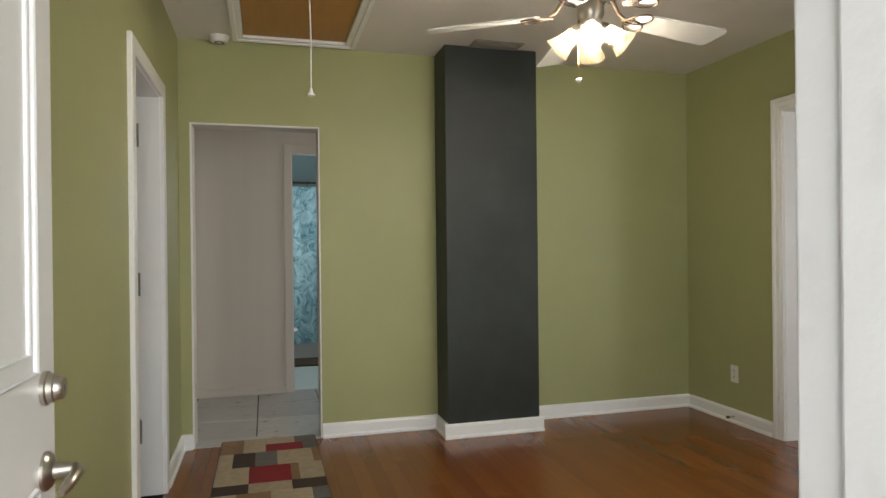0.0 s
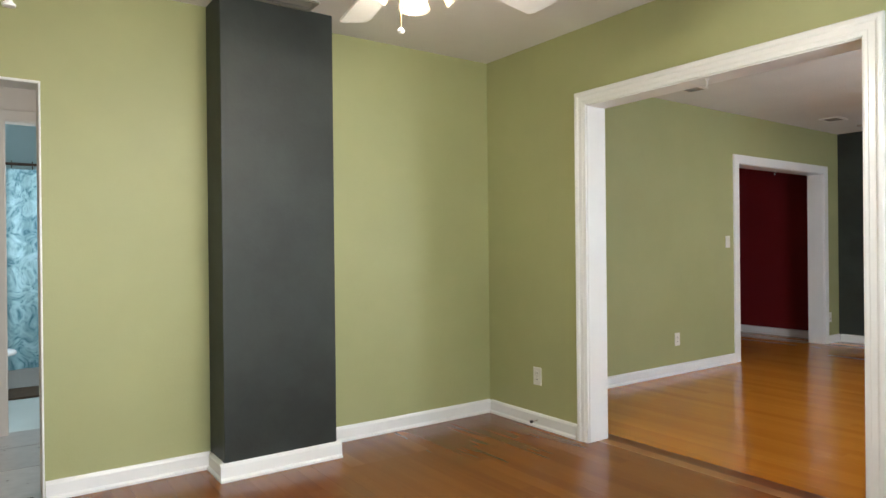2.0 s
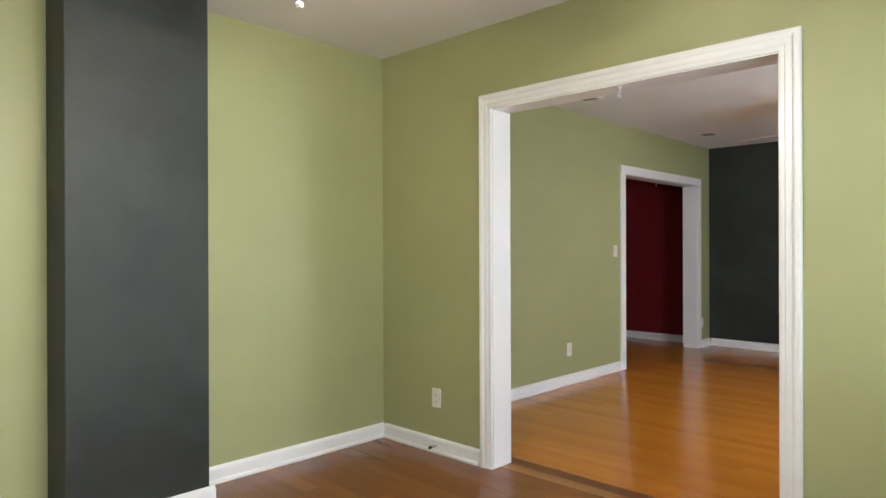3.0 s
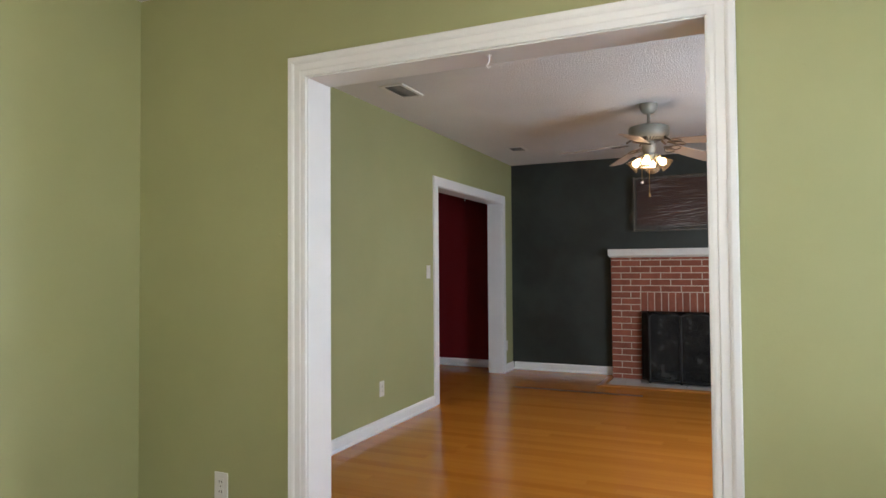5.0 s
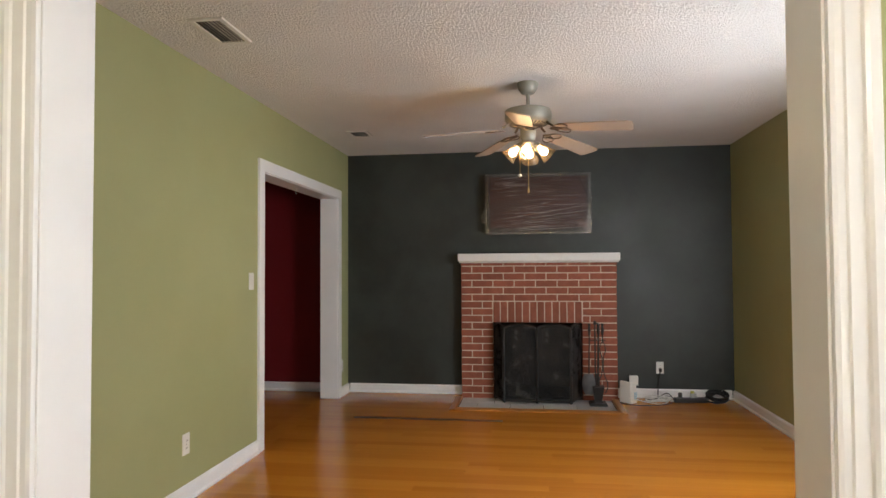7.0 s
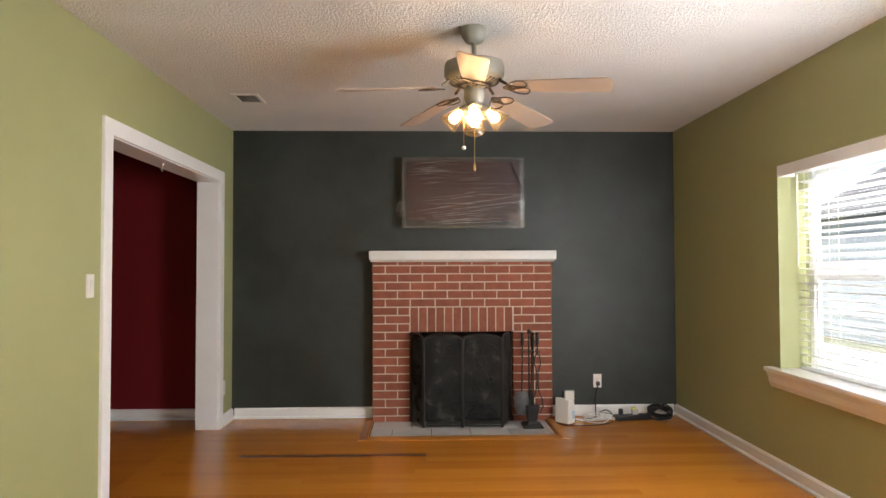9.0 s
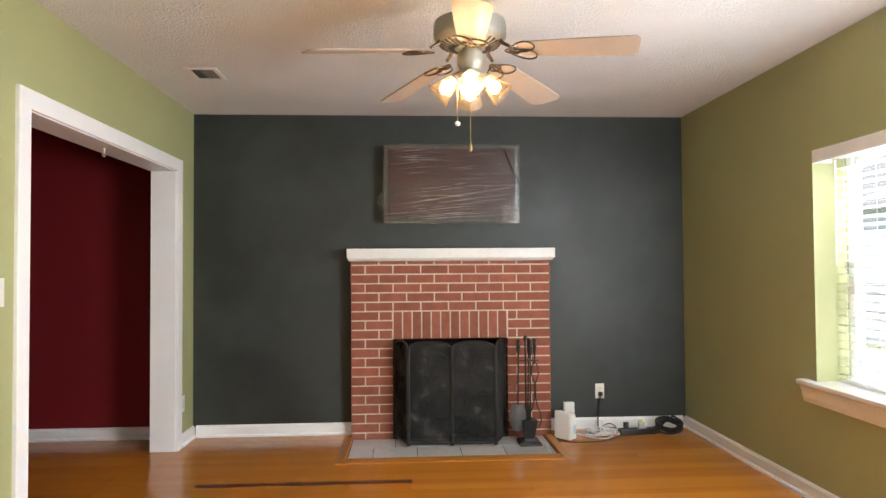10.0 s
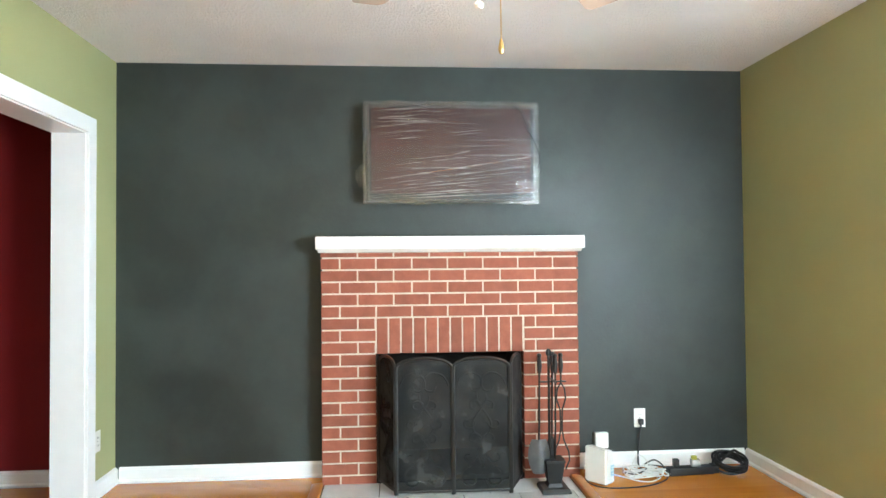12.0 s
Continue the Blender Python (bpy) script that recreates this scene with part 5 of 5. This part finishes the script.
cur = thing("shower_curtain", "teal and white leaf patterned shower curtain", "shower curtain", 1.0, 7.95, 1.85)
bm = bmesh.new()
cols = []
for i in range(161):
    x = -0.83 + 1.75 * i / 160
    yy = 0.018 * math.sin(x * 17) + 0.007 * math.sin(x * 41 + 1)
    cols.append([bm.verts.new((x, yy * (0.4 + 0.6 * k / 6) - 0.05 * (k > 0), -1.67 * k / 6)) for k in range(7)])
for a, b in zip(cols, cols[1:]):
    for k in range(6):
        bm.faces.new((a[k], b[k], b[k + 1], a[k + 1]))
part("cloth", bm, CURTAIN, cur, smooth=True)
for k in range(12):
    x = -0.79 + 0.148 * k
    part("ring", bm_tube([(x, 0.026 * math.cos(math.tau * i / 14), 0.035 + 0.032 * math.sin(math.tau * i / 14)) for i in range(14)], 0.003, steps=6, closed=True), DARK_BRONZE, cur, smooth=True)
mat = thing("bath_mat", "dark brown bath mat on the floor", "bath mat", 1.15, 7.77, 0)
part("pile", bm_box(-0.40, 0.40, -0.24, 0.19, 0.0005, 0.018, bevel=0.006), MAT_BROWN, mat)
toilet = thing("toilet", "white porcelain toilet against the bathroom wall", "toilet", 0.60, 7.30, 0)
toilet.matrix_basis = pose(0.655, 7.30, 0)
part("bowl", bm_spin([(0, 0), (0.11, 0), (0.12, 0.03), (0.10, 0.12), (0.13, 0.24), (0.185, 0.36), (0.19, 0.39), (0, 0.39)], steps=32), TUB, toilet, smooth=True).matrix_basis = Matrix.Diagonal((1.25, 1.0, 1.0, 1))
part("seat", bm_spin([(0, 0.392), (0.195, 0.392), (0.20, 0.402), (0.195, 0.418), (0.18, 0.425), (0, 0.427)], steps=32), TUB, toilet, smooth=True).matrix_basis = Matrix.Translation((0.05, 0, 0)) @ Matrix.Diagonal((1.25, 1.0, 1.0, 1))
part("tank", bm_box(-0.50, -0.22, -0.22, 0.22, 0.34, 0.72, bevel=0.02), TUB, toilet, smooth=True)
part("lid", bm_box(-0.504, -0.21, -0.23, 0.23, 0.722, 0.755, bevel=0.010), TUB, toilet, smooth=True)

# ---- outside ----
structure("ground", boxes((-300, 300, -300, 300, -0.65, -0.45)), GRASS, "mown lawn round the house", "ground")
structure("porch_floor", boxes((-0.6, 2.2, -1.0, 1.29, -0.449, -0.03)), CONCRETE, "concrete porch before the entrance", "porch")
structure("driveway", boxes((-3.0, 22.0, -5.6, -1.6, -0.449, -0.43)), CONCRETE, "pale concrete driveway", "driveway")
house = thing("neighbouring_house", "pale clapboard house across the driveway", "house", 12.5, -6.6, -0.449)
part("wall", bm_box(-7, 7, -5, 0, 0, 2.9), SIDING, house)
bm = bmesh.new()
vs = [bm.verts.new(p) for p in ((-7.4, 0.4, 2.85), (7.4, 0.4, 2.85), (7.4, -5.4, 2.85), (-7.4, -5.4, 2.85), (-7.4, -2.5, 4.6), (7.4, -2.5, 4.6))]
for f in ((0, 1, 5, 4), (2, 3, 4, 5), (0, 4, 3), (1, 2, 5), (0, 3, 2, 1)):
    bm.faces.new([vs[i] for i in f])
bmesh.ops.recalc_face_normals(bm, faces=bm.faces)
part("roof", bm, ROOFING, house)
for k in range(14):
    part("clapboard", bm_run([(0, 0), (0.028, 0), (0.006, 0.2), (0, 0.2)], (-7, 0.001, 0.1 + 0.2 * k), (7, 0.001, 0.1 + 0.2 * k), (0, 1, 0)), SIDING, house)
for x in (-4.2, -0.6, 3.0):
    w = part("window", boxes((x - 0.75, x + 0.75, 0.03, 0.07, 0.95, 1.05), (x - 0.75, x + 0.75, 0.03, 0.07, 2.25, 2.35), (x - 0.75, x - 0.65, 0.03, 0.07, 1.05, 2.25), (x + 0.65, x + 0.75, 0.03, 0.07, 1.05, 2.25), (x - 0.04, x + 0.04, 0.03, 0.07, 1.05, 2.25)), WHITE, house)
    part("pane", boxes((x - 0.65, x + 0.65, 0.032, 0.045, 1.05, 2.25)), DARK_PANE, w)

# ---- boards and tiles ----
floor_a = thing("floor_boards_front_room", "reddish brown varnished oak floor boards", "floor", kind="structure")
floor_b = thing("floor_boards_living_room", "amber varnished oak floor boards", "floor", kind="structure")
floor_c = thing("floor_boards_red_room", "amber varnished floor boards of the red room", "floor", kind="structure")


def board(parent, x0, x1, y0, y1, mat):
    g = 0.0003
    bm = bmesh.new()
    d = random.uniform(0, 0.0004)
    bm_box(x0 + g, x1 - g, y0 + g, y1 - g, -0.013, -d, bm=bm)
    part("floor_board", bm, mat, parent)


def lay(parent, x0, x1, y0, y1, width, mat, shortest, longest, special=None):
    x = x0
    while x < x1 - 0.004:
        w = min(width, x1 - x)
        if x1 - x - w < 0.02:
            w = x1 - x
        y = y0 - random.uniform(0, shortest)
        while y < y1:
            e = y + random.uniform(shortest, longest)
            if e > y1 - 0.15:
                e = y1
            if e > y0 + 0.02:
                m = special((x + w / 2), (max(y, y0) + e) / 2) if special else None
                board(parent, x, x + w, max(y, y0), e, m or mat)
            y = e
        x += w


random.seed(11)
lay(floor_a, XL, 2.336, YF, YB, 0.0835, FLOOR_A, 1.2, 2.6)
lay(floor_a, 2.336, 2.837, YF, 4.56, 0.0835, FLOOR_A, 1.2, 2.6)
lay(floor_a, 2.336, 2.837, 4.56, YB, 0.0835, BOARD_MID, 1.2, 2.6)
lay(floor_a, 2.837, 3.672, YF, YB, 0.0835, FLOOR_A, 1.2, 2.6)
for a, b, m in ((3.672, 3.715, FLOOR_A), (3.715, 3.795, BOARD_PALE), (3.795, 3.885, BOARD_DARK)):
    board(floor_b, a, b, YW if b > XD0 + 0.2 else OY0, YB if b > XD0 + 0.2 else OY1, m)
lay(floor_b, 3.885, 7.842, YW, YB, 0.0835, FLOOR_B, 1.3, 2.8)
board(floor_b, 7.842, 7.905, YW, 3.37, FLOOR_B)
board(floor_b, 7.842, 7.905, 3.37, 4.63, BOARD_DARK)
board(floor_b, 7.842, 7.905, 4.63, YB, FLOOR_B)
lay(floor_b, 7.905, HX - 0.012, YW, YB, 0.0835, FLOOR_B, 1.3, 2.8)
lay(floor_b, HX - 0.012, XF, YW, HY0 - 0.010, 0.0835, FLOOR_B, 1.3, 2.8)
lay(floor_b, HX - 0.012, XF, HY1 + 0.010, YB, 0.0835, FLOOR_B, 1.3, 2.8)
board(floor_b, RX0, RX1, YB, YB1, FLOOR_B)
lay(floor_c, 4.9, XF - 0.01, YB1, 8.3, 0.0835, FLOOR_B, 2.0, 3.2)
tiles = thing("hall_tile_floor", "pale grey square floor tiles with dark joints", "floor", kind="structure")
part("grout", boxes((0.11, 2.9, 5.145, CY + 0.06, -0.0135, -0.004)), GROUT, tiles)
for i in range(-2, 7):
    for j in range(3):
        x0, x1 = max(0.112, 0.589 + 0.46 * i + 0.0045), min(2.9, 0.589 + 0.46 * (i + 1) - 0.0045)
        y0, y1 = max(5.147, 5.20 + 0.46 * (j - 0) - 0.057 + 0.003), min(CY + 0.058, 5.20 + 0.46 * (j + 1) - 0.057 - 0.003)
        if x1 - x0 > 0.02 and y1 - y0 > 0.02:
            part("tile", bm_box(x0, x1, y0, y1, -0.010, 0.002, bevel=0.0015), HALL_TILE, tiles)
